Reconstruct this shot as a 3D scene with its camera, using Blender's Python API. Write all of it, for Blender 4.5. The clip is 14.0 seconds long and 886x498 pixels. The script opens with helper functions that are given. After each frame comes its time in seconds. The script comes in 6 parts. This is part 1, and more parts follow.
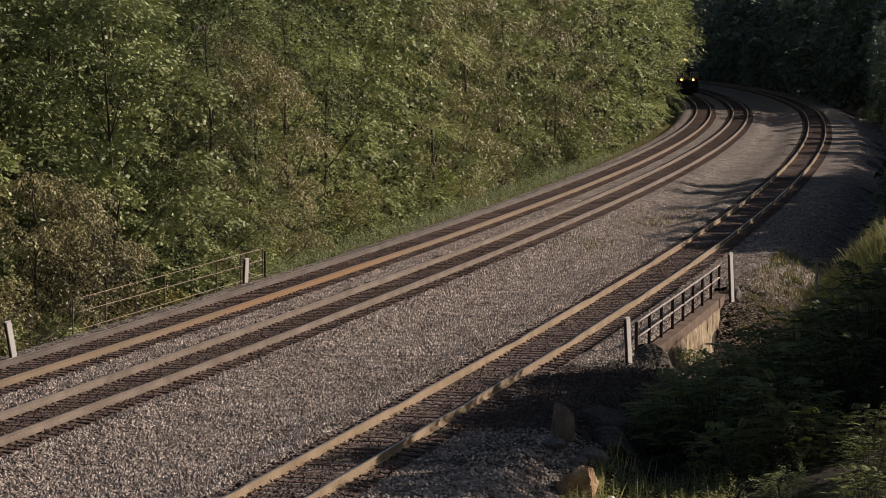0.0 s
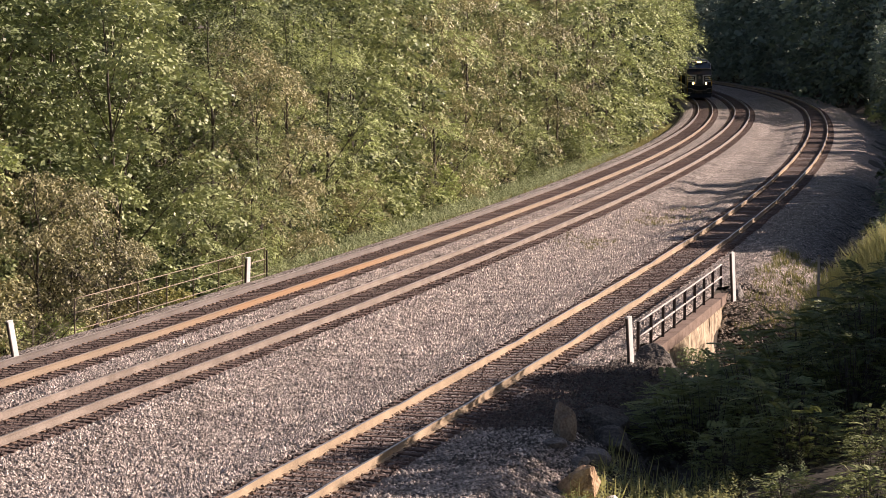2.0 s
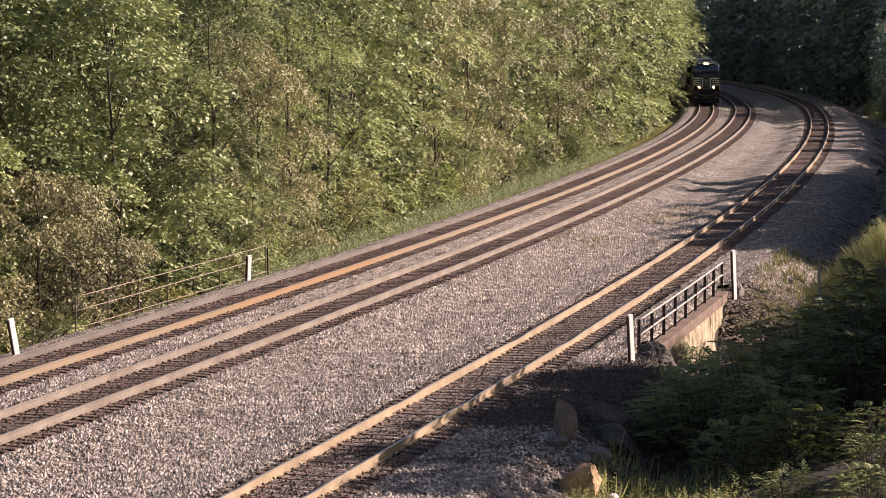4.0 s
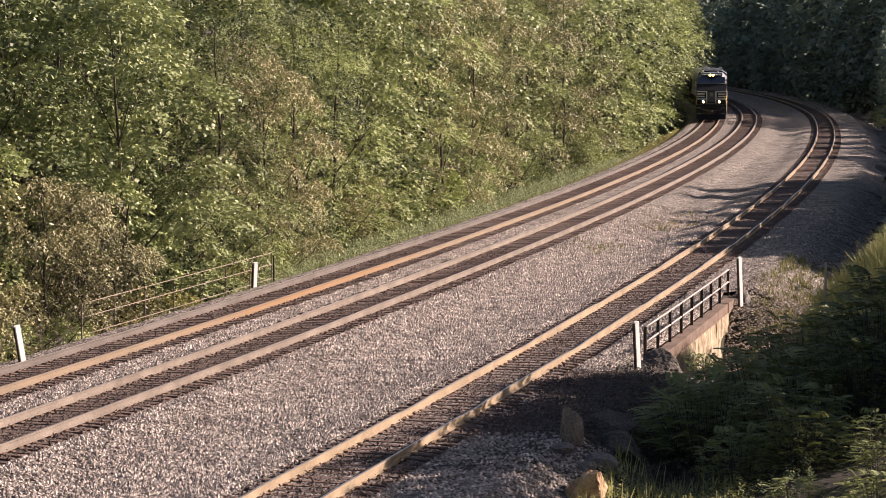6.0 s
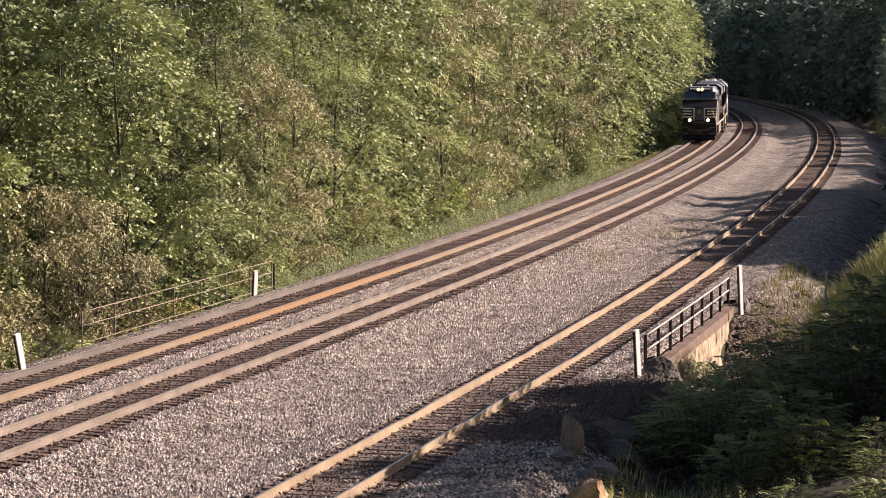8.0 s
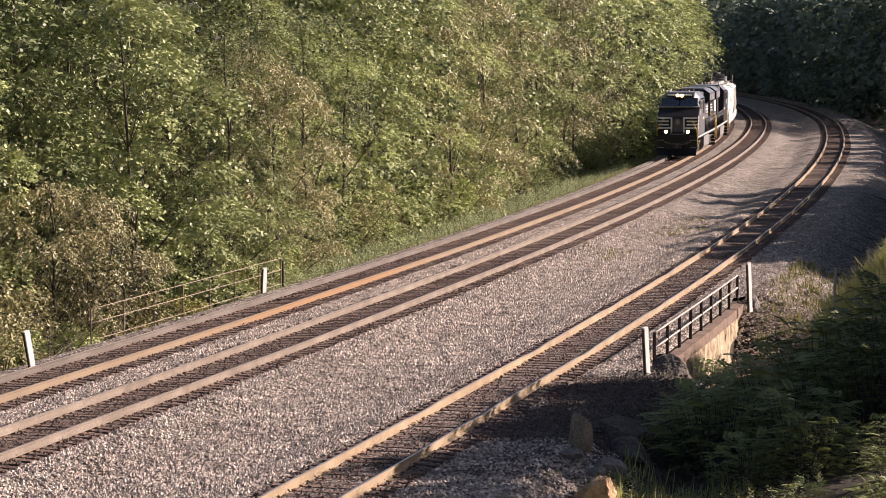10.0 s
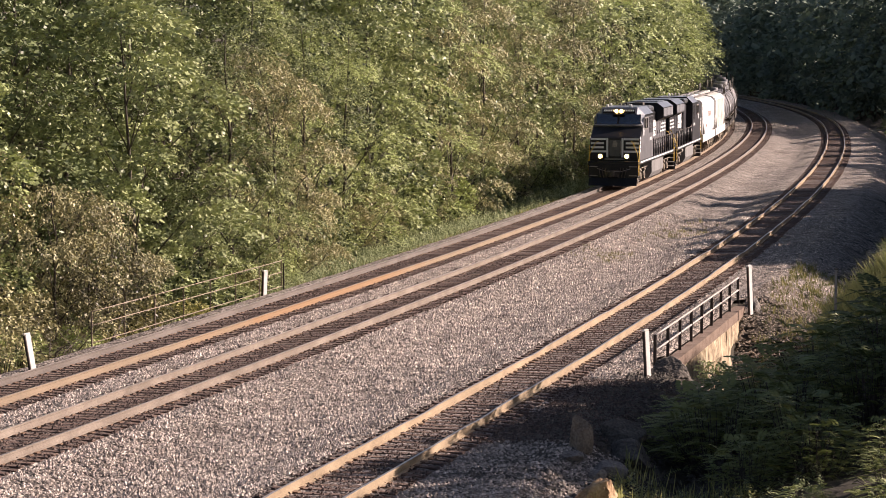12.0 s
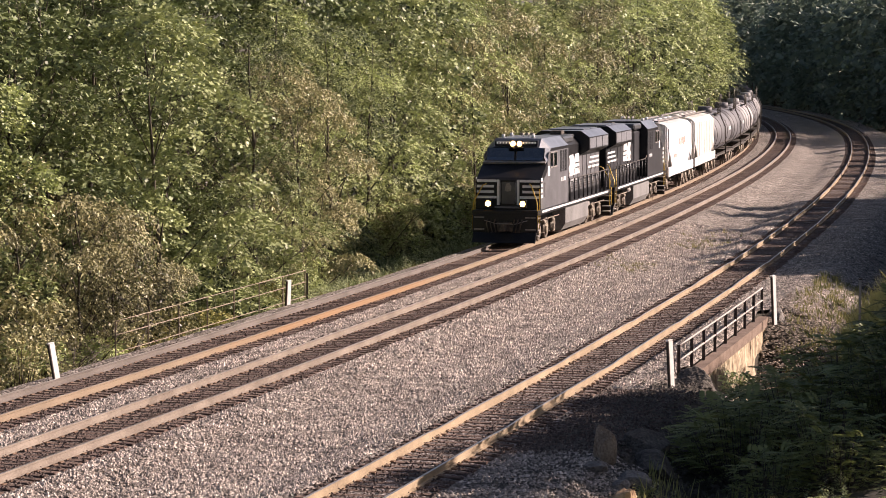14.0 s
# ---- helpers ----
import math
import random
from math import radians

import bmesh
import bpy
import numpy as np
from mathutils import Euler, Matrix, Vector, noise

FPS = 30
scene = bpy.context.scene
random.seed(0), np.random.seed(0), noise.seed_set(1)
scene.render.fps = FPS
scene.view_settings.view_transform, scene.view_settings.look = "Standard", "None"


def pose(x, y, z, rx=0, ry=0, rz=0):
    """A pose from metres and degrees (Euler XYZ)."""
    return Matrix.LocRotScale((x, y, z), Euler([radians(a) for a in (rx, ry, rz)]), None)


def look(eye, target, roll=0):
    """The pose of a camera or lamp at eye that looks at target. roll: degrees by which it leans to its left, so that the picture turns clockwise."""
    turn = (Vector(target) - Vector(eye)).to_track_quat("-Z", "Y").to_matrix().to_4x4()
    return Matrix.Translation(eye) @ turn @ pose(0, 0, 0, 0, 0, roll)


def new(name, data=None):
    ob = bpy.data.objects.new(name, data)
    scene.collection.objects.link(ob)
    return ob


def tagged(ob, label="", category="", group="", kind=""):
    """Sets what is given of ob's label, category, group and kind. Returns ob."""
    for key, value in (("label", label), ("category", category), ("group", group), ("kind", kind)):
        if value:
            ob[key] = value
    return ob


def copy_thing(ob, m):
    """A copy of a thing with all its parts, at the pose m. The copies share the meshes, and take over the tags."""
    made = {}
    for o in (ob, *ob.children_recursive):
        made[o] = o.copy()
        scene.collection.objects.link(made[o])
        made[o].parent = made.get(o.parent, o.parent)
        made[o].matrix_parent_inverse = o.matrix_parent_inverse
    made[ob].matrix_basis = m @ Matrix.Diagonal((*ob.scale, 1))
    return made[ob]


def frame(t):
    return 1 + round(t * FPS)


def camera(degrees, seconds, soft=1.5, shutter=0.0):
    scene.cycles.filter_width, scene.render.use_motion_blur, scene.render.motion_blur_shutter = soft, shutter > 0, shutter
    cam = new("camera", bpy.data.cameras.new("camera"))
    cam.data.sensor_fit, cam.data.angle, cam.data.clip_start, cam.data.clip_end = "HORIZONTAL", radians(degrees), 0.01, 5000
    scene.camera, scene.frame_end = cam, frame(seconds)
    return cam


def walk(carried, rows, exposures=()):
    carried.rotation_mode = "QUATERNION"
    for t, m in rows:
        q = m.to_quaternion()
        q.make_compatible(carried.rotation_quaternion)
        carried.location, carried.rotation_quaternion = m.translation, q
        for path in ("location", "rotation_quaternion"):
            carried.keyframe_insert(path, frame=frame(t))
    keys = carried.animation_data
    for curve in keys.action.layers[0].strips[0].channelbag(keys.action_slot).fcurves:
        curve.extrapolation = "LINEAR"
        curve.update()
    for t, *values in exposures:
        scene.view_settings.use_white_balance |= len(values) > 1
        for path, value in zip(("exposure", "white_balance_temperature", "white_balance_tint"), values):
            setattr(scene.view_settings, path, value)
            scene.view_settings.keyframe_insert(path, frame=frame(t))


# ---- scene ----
cam = camera(19.77, 14.0, soft=0.35)

EYE = (0.0, 0.0, 8.8)
TILT = 84.933          # degrees from straight down
# seconds, turn to the left and lift of the view in degrees
AIM = [(0.0, -0.023, 0.108), (0.5, -0.023, 0.108), (1.0, -0.023, 0.108), (1.5, -0.001, 0.108), (2.0, 0.017, 0.092),
       (2.5, 0.0, 0.013), (3.0, 0.0, 0.0), (5.5, 0.152, 0.187), (6.0, 0.174, 0.206), (6.5, 0.153, 0.187),
       (7.0, 0.155, 0.238), (7.5, 0.172, 0.382), (8.0, 0.181, 0.391), (10.5, 0.406, 0.323), (11.0, 0.407, 0.325),
       (11.5, 0.407, 0.376), (12.0, 0.397, 0.385), (12.5, 0.406, 0.404), (13.0, 0.583, 0.484), (13.5, 0.820, 0.539),
       (14.0, 0.931, 0.609)]
FADE = [(t, e, 6800, tint) for t, e, tint in ((0.0, -0.28, 13), (0.4, 0.15, 13), (0.8, 0.51, 14), (1.2, 0.79, 15), (2.0, 0.90, 20), (14.0, 0.90, 20))]
walk(cam, [(t, pose(*EYE, TILT + up, 0, turn)) for t, turn, up in AIM], exposures=FADE)

# ---- world and sun ----
SUN_TO = Vector((1.0, 0.36, 0.50)).normalized()      # towards the sun: low, beyond the line on the hill side
SUN_EL = math.asin(SUN_TO.z)
SUN_AZ = math.atan2(SUN_TO.x, SUN_TO.y)
world = bpy.data.worlds.new("sky")
scene.world = world
world.use_nodes = True
wn = world.node_tree.nodes
sky = wn.new("ShaderNodeTexSky")
sky.sky_type, sky.sun_disc = "NISHITA", False
sky.sun_elevation, sky.sun_rotation = SUN_EL, SUN_AZ
sky.air_density, sky.dust_density = 0.8, 1.5
world.node_tree.links.new(sky.outputs[0], wn["Background"].inputs[0])
wn["Background"].inputs[1].default_value = 0.046
sun = new("sun", bpy.data.lights.new("sun", "SUN"))
sun.data.energy, sun.data.angle, sun.data.color = 5.0, radians(0.55), (1.0, 0.87, 0.77)
sun.matrix_world = look((60, 60, 60), (Vector((60, 60, 60)) - SUN_TO))
sun.rotation_euler = (-SUN_TO).to_track_quat("-Z", "Y").to_euler()

# ---- plan of the three tracks: X of each centre line at Y ----
POLY = {1: (-1.4358e-10, -1.42603e-07, -2.826345e-04, 0.30309897, -29.891367),
        2: (-7.10709e-10, 3.05346e-07, -3.75493e-04, 0.306446, -25.9263),
        3: (-4.29596e-10, 3.41255e-07, -4.18458e-04, 0.304312, -16.8887)}
JOIN = 272.0           # past this the outer tracks follow the bend of the first


def track_x(k, y):
    y = min(max(y, 0.0), 660.0)
    if k > 1 and y > JOIN:
        return track_x(1, y) + track_x(k, JOIN) - track_x(1, JOIN)
    a, b, c, d, e = POLY[k]
    return (((a * y + b) * y + c) * y + d) * y + e


def track_slope(k, y):
    if y < 0.0 or y > 660.0:
        return 0.0
    a, b, c, d, e = POLY[1 if y > JOIN else k]
    return ((4 * a * y + 3 * b) * y + 2 * c) * y + d


def beside(k, y, off):
    """The point off metres to the right of track k's centre line, square to it."""
    s = track_slope(k, y)
    n = math.hypot(1, s)
    return track_x(k, y) + off / n, y - off * s / n


def stations(k, step, y0, y1):
    """Values of Y a fixed way apart along track k."""
    out, y = [], y0
    while y < y1:
        out.append(y)
        y += step / math.hypot(1, track_slope(k, y))
    return out


def smooth(a, b, x):
    t = min(max((x - a) / (b - a), 0.0), 1.0)
    return t * t * (3 - 2 * t)


BRIDGE_Y = 79.0        # where the culvert runs under the line on its hill side
CREEK_Y = 85.0         # and on its woods side


def relief(x, y):
    """Height of the finished ground, ballast included."""
    u1, u2, u3 = (x - track_x(k, y) for k in (1, 2, 3))
    if u1 < -2.1:
        d = -2.1 - u1
        h = -0.25 - 0.6 * min(d, 2.2) - 0.08 * min(max(d - 2.2, 0), 8) + 0.22 * min(max(d - 11, 0), 90)
        v = y - CREEK_Y - 0.25 * d
        h -= 1.4 * smooth(0.8, 2.4, d) * math.exp(-(v / 6.5) ** 2)
    elif u3 > 2.3:
        d = max(0.0, u3 - 2.3 - 1.3 * smooth(6.6, 9.6, abs(y - 80.5)))
        h = -0.25 - 0.52 * min(d, 2.1) + 0.46 * (0.4 + 0.6 * (smooth(50, 62, y) + 1 - smooth(18, 38, y))) * min(max(d - 3.6, 0), 8) + 0.30 * min(max(d - 11.6, 0), 52)
        v = y - BRIDGE_Y + 0.25 * d
        h -= 2.3 * smooth(0.3, 0.6, u3 - 2.3) * (1 - smooth(2.4, 4.6, d)) * (1 - smooth(5.5, 9.5, abs(v)))
        h += 1.5 * math.exp(-((u3 - 9.8) / 2.6) ** 2 - ((y - 78) / 7) ** 2)
        h += 4.6 * math.exp(-(x * x + (y + 6) ** 2) / 162)
        h += 0.30 * smooth(88, 96, y) * smooth(0.4, 1.4, d) * noise.noise((x * 0.75, y * 0.6, 8.7))
        if d > 2.0:
            h += 0.35 * noise.noise((x * 0.35, y * 0.35, 3.1))
    else:
        m = smooth(1.7, 3.2, u2) * smooth(1.7, 3.2, -u3)
        h = -0.25 - 0.30 * m + 0.16 * m * smooth(105, 125, y) * noise.noise((x * 0.7, y * 0.45, 2.3))
    return h


# ---- materials ----
def paint(name, colors, scale=4.0, rough=0.7, bump=0.0, fine=40.0, metal=0.0, coords="Object", spread=0.0, stretch=(1, 1, 1)):
    """Two scales of noise blend the colours; spread varies the value from piece to piece."""
    m = bpy.data.materials.new(name)
    m.use_nodes = True
    nt = m.node_tree
    n, ln = nt.nodes, nt.links
    bsdf = n["Principled BSDF"]
    tc = n.new("ShaderNodeTexCoord")
    mp = n.new("ShaderNodeMapping")
    mp.inputs["Scale"].default_value = stretch
    if coords == "World":
        geo = n.new("ShaderNodeNewGeometry")
        ln.new(geo.outputs["Position"], mp.inputs[0])
    else:
        ln.new(tc.outputs[coords], mp.inputs[0])
    big, small = n.new("ShaderNodeTexNoise"), n.new("ShaderNodeTexNoise")
    big.inputs["Scale"].default_value, small.inputs["Scale"].default_value = scale, fine
    big.inputs["Detail"].default_value, small.inputs["Detail"].default_value = 4, 3
    ln.new(mp.outputs[0], big.inputs["Vector"])
    ln.new(mp.outputs[0], small.inputs["Vector"])
    mix = n.new("ShaderNodeMath")
    mix.operation = "MULTIPLY_ADD"
    mix.inputs[1].default_value = 0.45
    ln.new(small.outputs["Fac"], mix.inputs[0])
    half = n.new("ShaderNodeMath")
    half.operation = "MULTIPLY"
    half.inputs[1].default_value = 0.55
    ln.new(big.outputs["Fac"], half.inputs[0])
    ln.new(half.outputs[0], mix.inputs[2])
    ramp = n.new("ShaderNodeValToRGB")
    el = ramp.color_ramp.elements
    lo, hi = 0.34, 0.66
    for i, c in enumerate(colors):
        at = lo + (hi - lo) * i / max(len(colors) - 1, 1)
        e = el[i] if i < 2 else el.new(at)
        e.position, e.color = at, (*c, 1)
    if len(colors) == 1:
        el[1].position, el[1].color = hi, (*colors[0], 1)
    ln.new(mix.outputs[0], ramp.inputs[0])
    out = ramp.outputs[0]
    if spread:
        info = n.new("ShaderNodeObjectInfo")
        geo2 = n.new("ShaderNodeNewGeometry")
        add = n.new("ShaderNodeMath")
        add.operation = "ADD"
        ln.new(info.outputs["Random"], add.inputs[0])
        ln.new(geo2.outputs["Random Per Island"], add.inputs[1])
        rng = n.new("ShaderNodeMapRange")
        rng.inputs["From Max"].default_value = 2.0
        rng.inputs["To Min"].default_value, rng.inputs["To Max"].default_value = 1 - spread, 1 + spread
        ln.new(add.outputs[0], rng.inputs["Value"])
        hsv = n.new("ShaderNodeHueSaturation")
        ln.new(rng.outputs[0], hsv.inputs["Value"])
        ln.new(out, hsv.inputs["Color"])
        out = hsv.outputs[0]
    ln.new(out, bsdf.inputs["Base Color"])
    bsdf.inputs["Roughness"].default_value, bsdf.inputs["Metallic"].default_value = rough, metal
    if bump:
        b = n.new("ShaderNodeBump")
        b.inputs["Strength"].default_value, b.inputs["Distance"].default_value = bump, 0.02
        ln.new(small.outputs["Fac"], b.inputs["Height"])
        ln.new(b.outputs[0], bsdf.inputs["Normal"])
    return m


def gravel(name, tones, size):
    """Crushed stone: a cell to a stone, each with a tone of its own, joints sunk between them."""
    m = bpy.data.materials.new(name)
    m.use_nodes = True
    n, ln = m.node_tree.nodes, m.node_tree.links
    bsdf = n["Principled BSDF"]
    geo = n.new("ShaderNodeNewGeometry")
    vor, edge, patch = n.new("ShaderNodeTexVoronoi"), n.new("ShaderNodeTexVoronoi"), n.new("ShaderNodeTexNoise")
    edge.feature = "F1"
    vor.inputs["Scale"].default_value = edge.inputs["Scale"].default_value = 1 / size
    patch.inputs["Scale"].default_value, patch.inputs["Detail"].default_value = 0.9, 5
    for t in (vor, edge, patch):
        ln.new(geo.outputs["Position"], t.inputs["Vector"])
    sep = n.new("ShaderNodeSeparateColor")
    ln.new(vor.outputs["Color"], sep.inputs[0])
    ramp = n.new("ShaderNodeValToRGB")
    el = ramp.color_ramp.elements
    for i, c in enumerate(tones):
        at = i / (len(tones) - 1)
        e = el[i] if i < 2 else el.new(at)
        e.position, e.color = at, (*c, 1)
    ln.new(sep.outputs[0], ramp.inputs[0])
    mul = n.new("ShaderNodeMixRGB")
    mul.blend_type, mul.inputs[0].default_value = "MULTIPLY", 1.0
    pr = n.new("ShaderNodeValToRGB")
    pr.color_ramp.elements[0].position, pr.color_ramp.elements[1].position = 0.35, 0.65
    pr.color_ramp.elements[0].color, pr.color_ramp.elements[1].color = (0.62, 0.60, 0.58, 1), (1, 1, 1, 1)
    ln.new(patch.outputs["Fac"], pr.inputs[0])
    ln.new(ramp.outputs[0], mul.inputs[1])
    ln.new(pr.outputs[0], mul.inputs[2])
    ln.new(mul.outputs[0], bsdf.inputs["Base Color"])
    bsdf.inputs["Roughness"].default_value = 0.9
    inv = n.new("ShaderNodeMath")
    inv.operation, inv.inputs[0].default_value = "SUBTRACT", 1.0
    ln.new(edge.outputs["Distance"], inv.inputs[1])
    b = n.new("ShaderNodeBump")
    b.inputs["Strength"].default_value, b.inputs["Distance"].default_value = 1.0, size * 0.9
    ln.new(inv.outputs[0], b.inputs["Height"])
    ln.new(b.outputs[0], bsdf.inputs["Normal"])
    return m


def foliage(name, dark, light, scale=0.5, gloss=0.55, through_light=0.26):
    """Leaves: tone varies from leaf to leaf, from plant to plant and over the crown; some light comes through."""
    m = bpy.data.materials.new(name)
    m.use_nodes = True
    n, ln = m.node_tree.nodes, m.node_tree.links
    bsdf = n["Principled BSDF"]
    bsdf.inputs["Specular IOR Level"].default_value = 0.4
    geo, info, patch = n.new("ShaderNodeNewGeometry"), n.new("ShaderNodeObjectInfo"), n.new("ShaderNodeTexNoise")
    patch.inputs["Scale"].default_value = scale
    ln.new(geo.outputs["Position"], patch.inputs["Vector"])
    a = n.new("ShaderNodeMath")
    a.operation, a.inputs[1].default_value = "MULTIPLY_ADD", 0.42
    ln.new(geo.outputs["Random Per Island"], a.inputs[0])
    ln.new(patch.outputs["Fac"], a.inputs[2])
    b = n.new("ShaderNodeMath")
    b.operation, b.inputs[1].default_value = "MULTIPLY_ADD", 0.42
    ln.new(info.outputs["Random"], b.inputs[0])
    ln.new(a.outputs[0], b.inputs[2])
    ramp = n.new("ShaderNodeValToRGB")
    el = ramp.color_ramp.elements
    el[0].position, el[0].color = 0.56, (*dark, 1)
    el[1].position, el[1].color = 1.09, (*light, 1)
    ln.new(b.outputs[0], ramp.inputs[0])
    ln.new(ramp.outputs[0], bsdf.inputs["Base Color"])
    bsdf.inputs["Roughness"].default_value = gloss
    tr = n.new("ShaderNodeBsdfTranslucent")
    ln.new(ramp.outputs[0], tr.inputs["Color"])
    mix = n.new("ShaderNodeMixShader")
    mix.inputs[0].default_value = through_light
    ln.new(bsdf.outputs[0], mix.inputs[1])
    ln.new(tr.outputs[0], mix.inputs[2])
    ln.new(mix.outputs[0], n["Material Output"].inputs["Surface"])
    return m


M_BALLAST = gravel("crushed_stone", [(0.05, 0.043, 0.036), (0.20, 0.170, 0.146), (0.43, 0.37, 0.32), (0.75, 0.665, 0.59)], 0.08)
# Oily stone between the ties; also paints shade on the outer track's shoulder.
M_DIRT_AND_SHADE = gravel("oily_and_shade_dark_stone", [(0.045, 0.032, 0.027), (0.12, 0.088, 0.074), (0.27, 0.21, 0.18)], 0.08)
M_DUSTY = gravel("dusty_crushed_stone", [(0.06, 0.05, 0.045), (0.17, 0.14, 0.125), (0.30, 0.26, 0.235), (0.42, 0.37, 0.34)], 0.08)
M_EARTH = paint("leafy_soil", [(0.03, 0.025, 0.018), (0.06, 0.05, 0.034), (0.11, 0.09, 0.06)], 0.4, 0.95, 0.8, 9.0, coords="World")
M_TIE = paint("weathered_sleeper_wood", [(0.046, 0.029, 0.022), (0.115, 0.072, 0.055), (0.235, 0.165, 0.128)], 3.0, 0.9, 0.5, 30.0, spread=0.45, stretch=(1, 6, 6))
M_RAIL = paint("rusty_rail_side", [(0.14, 0.108, 0.082), (0.22, 0.178, 0.14), (0.31, 0.26, 0.21)], 0.9, 0.75, 0.2, 25.0)
M_RAIL_WARM = paint("golden_brown_rail_side", [(0.20, 0.145, 0.090), (0.32, 0.24, 0.15), (0.42, 0.33, 0.22)], 0.9, 0.75, 0.2, 25.0)
M_RAIL_GREY = paint("grey_brown_rail_side", [(0.095, 0.078, 0.066), (0.145, 0.122, 0.105), (0.20, 0.172, 0.152)], 0.6, 0.75, 0.2, 25.0)
M_RAIL_ORANGE = paint("bright_rusty_rail_side", [(0.19, 0.145, 0.10), (0.25, 0.185, 0.12), (0.28, 0.215, 0.15)], 0.5, 0.75, 0.2, 25.0)
def rusted_stretch(m, y0, y1, tint):
    """A rust-red length of rail between two values of Y, with ragged ends."""
    n, ln = m.node_tree.nodes, m.node_tree.links
    bsdf = n["Principled BSDF"]
    old = bsdf.inputs["Base Color"].links[0].from_socket
    geo, sep, wob = n.new("ShaderNodeNewGeometry"), n.new("ShaderNodeSeparateXYZ"), n.new("ShaderNodeTexNoise")
    wob.inputs["Scale"].default_value = 0.5
    ln.new(geo.outputs["Position"], sep.inputs[0])
    ln.new(geo.outputs["Position"], wob.inputs["Vector"])
    shift = n.new("ShaderNodeMath")
    shift.operation, shift.inputs[1].default_value = "MULTIPLY_ADD", 16.0
    ln.new(wob.outputs["Fac"], shift.inputs[0])
    ln.new(sep.outputs["Y"], shift.inputs[2])
    ramp = n.new("ShaderNodeMapRange")
    ramp.inputs["From Min"].default_value, ramp.inputs["From Max"].default_value = y0 + 8.0, y1 + 8.0
    ln.new(shift.outputs[0], ramp.inputs["Value"])
    hump = n.new("ShaderNodeValToRGB")
    el = hump.color_ramp.elements
    el[0].position, el[0].color, el[1].position, el[1].color = 0.0, (0, 0, 0, 1), 1.0, (0, 0, 0, 1)
    for at in (0.25, 0.7):
        el.new(at).color = (1, 1, 1, 1)
    ln.new(ramp.outputs[0], hump.inputs[0])
    mix = n.new("ShaderNodeMixRGB")
    mix.inputs[2].default_value = (*tint, 1)
    ln.new(hump.outputs[0], mix.inputs[0])
    ln.new(old, mix.inputs[1])
    ln.new(mix.outputs[0], bsdf.inputs["Base Color"])


rusted_stretch(M_RAIL_ORANGE, 74.0, 104.0, (0.275, 0.165, 0.083))
M_RAIL_TOP = paint("polished_rail_head", [(0.50, 0.45, 0.41), (0.68, 0.63, 0.58)], 0.8, 0.36, 0.0, 30.0, metal=0.8)
M_PLATE = paint("rusty_tie_plate", [(0.12, 0.07, 0.045), (0.25, 0.16, 0.10)], 4.0, 0.8, 0.3, 40.0)


# ---- mesh helpers ----
def mesh_from(name, verts, faces, mats, index=None, shade=False):
    me = bpy.data.meshes.new(name)
    me.from_pydata(verts, [], faces)
    for m in (mats if isinstance(mats, (list, tuple)) else [mats]):
        me.materials.append(m)
    if index is not None:
        me.polygons.foreach_set("material_index", index)
    if shade:
        me.polygons.foreach_set("use_smooth", [True] * len(me.polygons))
    me.update()
    return me


def part(name, bm, material, parent, label=""):
    """One mesh object from a bmesh, under a thing or a part."""
    me = bpy.data.meshes.new(name)
    bm.to_mesh(me)
    bm.free()
    for m in (material if isinstance(material, (list, tuple)) else [material]):
        me.materials.append(m)
    ob = new(name, me)
    ob.parent = parent
    return tagged(ob, label)


def piece(name, me, parent, m=None, label=""):
    ob = new(name, me)
    ob.parent = parent
    if m is not None:
        ob.matrix_basis = m
    return tagged(ob, label)


def add_box(bm, x0, x1, y0, y1, z0, z1, bevel=0.0, mat=0):
    vs = [bm.verts.new((x, y, z)) for z in (z0, z1) for y in (y0, y1) for x in (x0, x1)]
    fs = [bm.faces.new([vs[i] for i in q]) for q in ((0, 2, 3, 1), (4, 5, 7, 6), (0, 1, 5, 4), (2, 6, 7, 3), (0, 4, 6, 2), (1, 3, 7, 5))]
    for f in fs:
        f.material_index = mat
    if bevel:
        es = list({e for f in fs for e in f.edges})
        bmesh.ops.bevel(bm, geom=es, offset=bevel, segments=1, affect="EDGES", clamp_overlap=True)
    return vs


def add_prism(bm, outline, lo, hi, axis="y", mat=0):
    """An outline of two coordinates, drawn out along the third axis."""
    def at(p, q, d):
        return {"x": (d, p, q), "y": (p, d, q), "z": (p, q, d)}[axis]
    a = [bm.verts.new(at(p, q, lo)) for p, q in outline]
    b = [bm.verts.new(at(p, q, hi)) for p, q in outline]
    fs = [bm.faces.new(a[::-1]), bm.faces.new(b)]
    k = len(a)
    for i in range(k):
        fs.append(bm.faces.new((a[i], a[(i + 1) % k], b[(i + 1) % k], b[i])))
    for f in fs:
        f.material_index = mat
    return fs


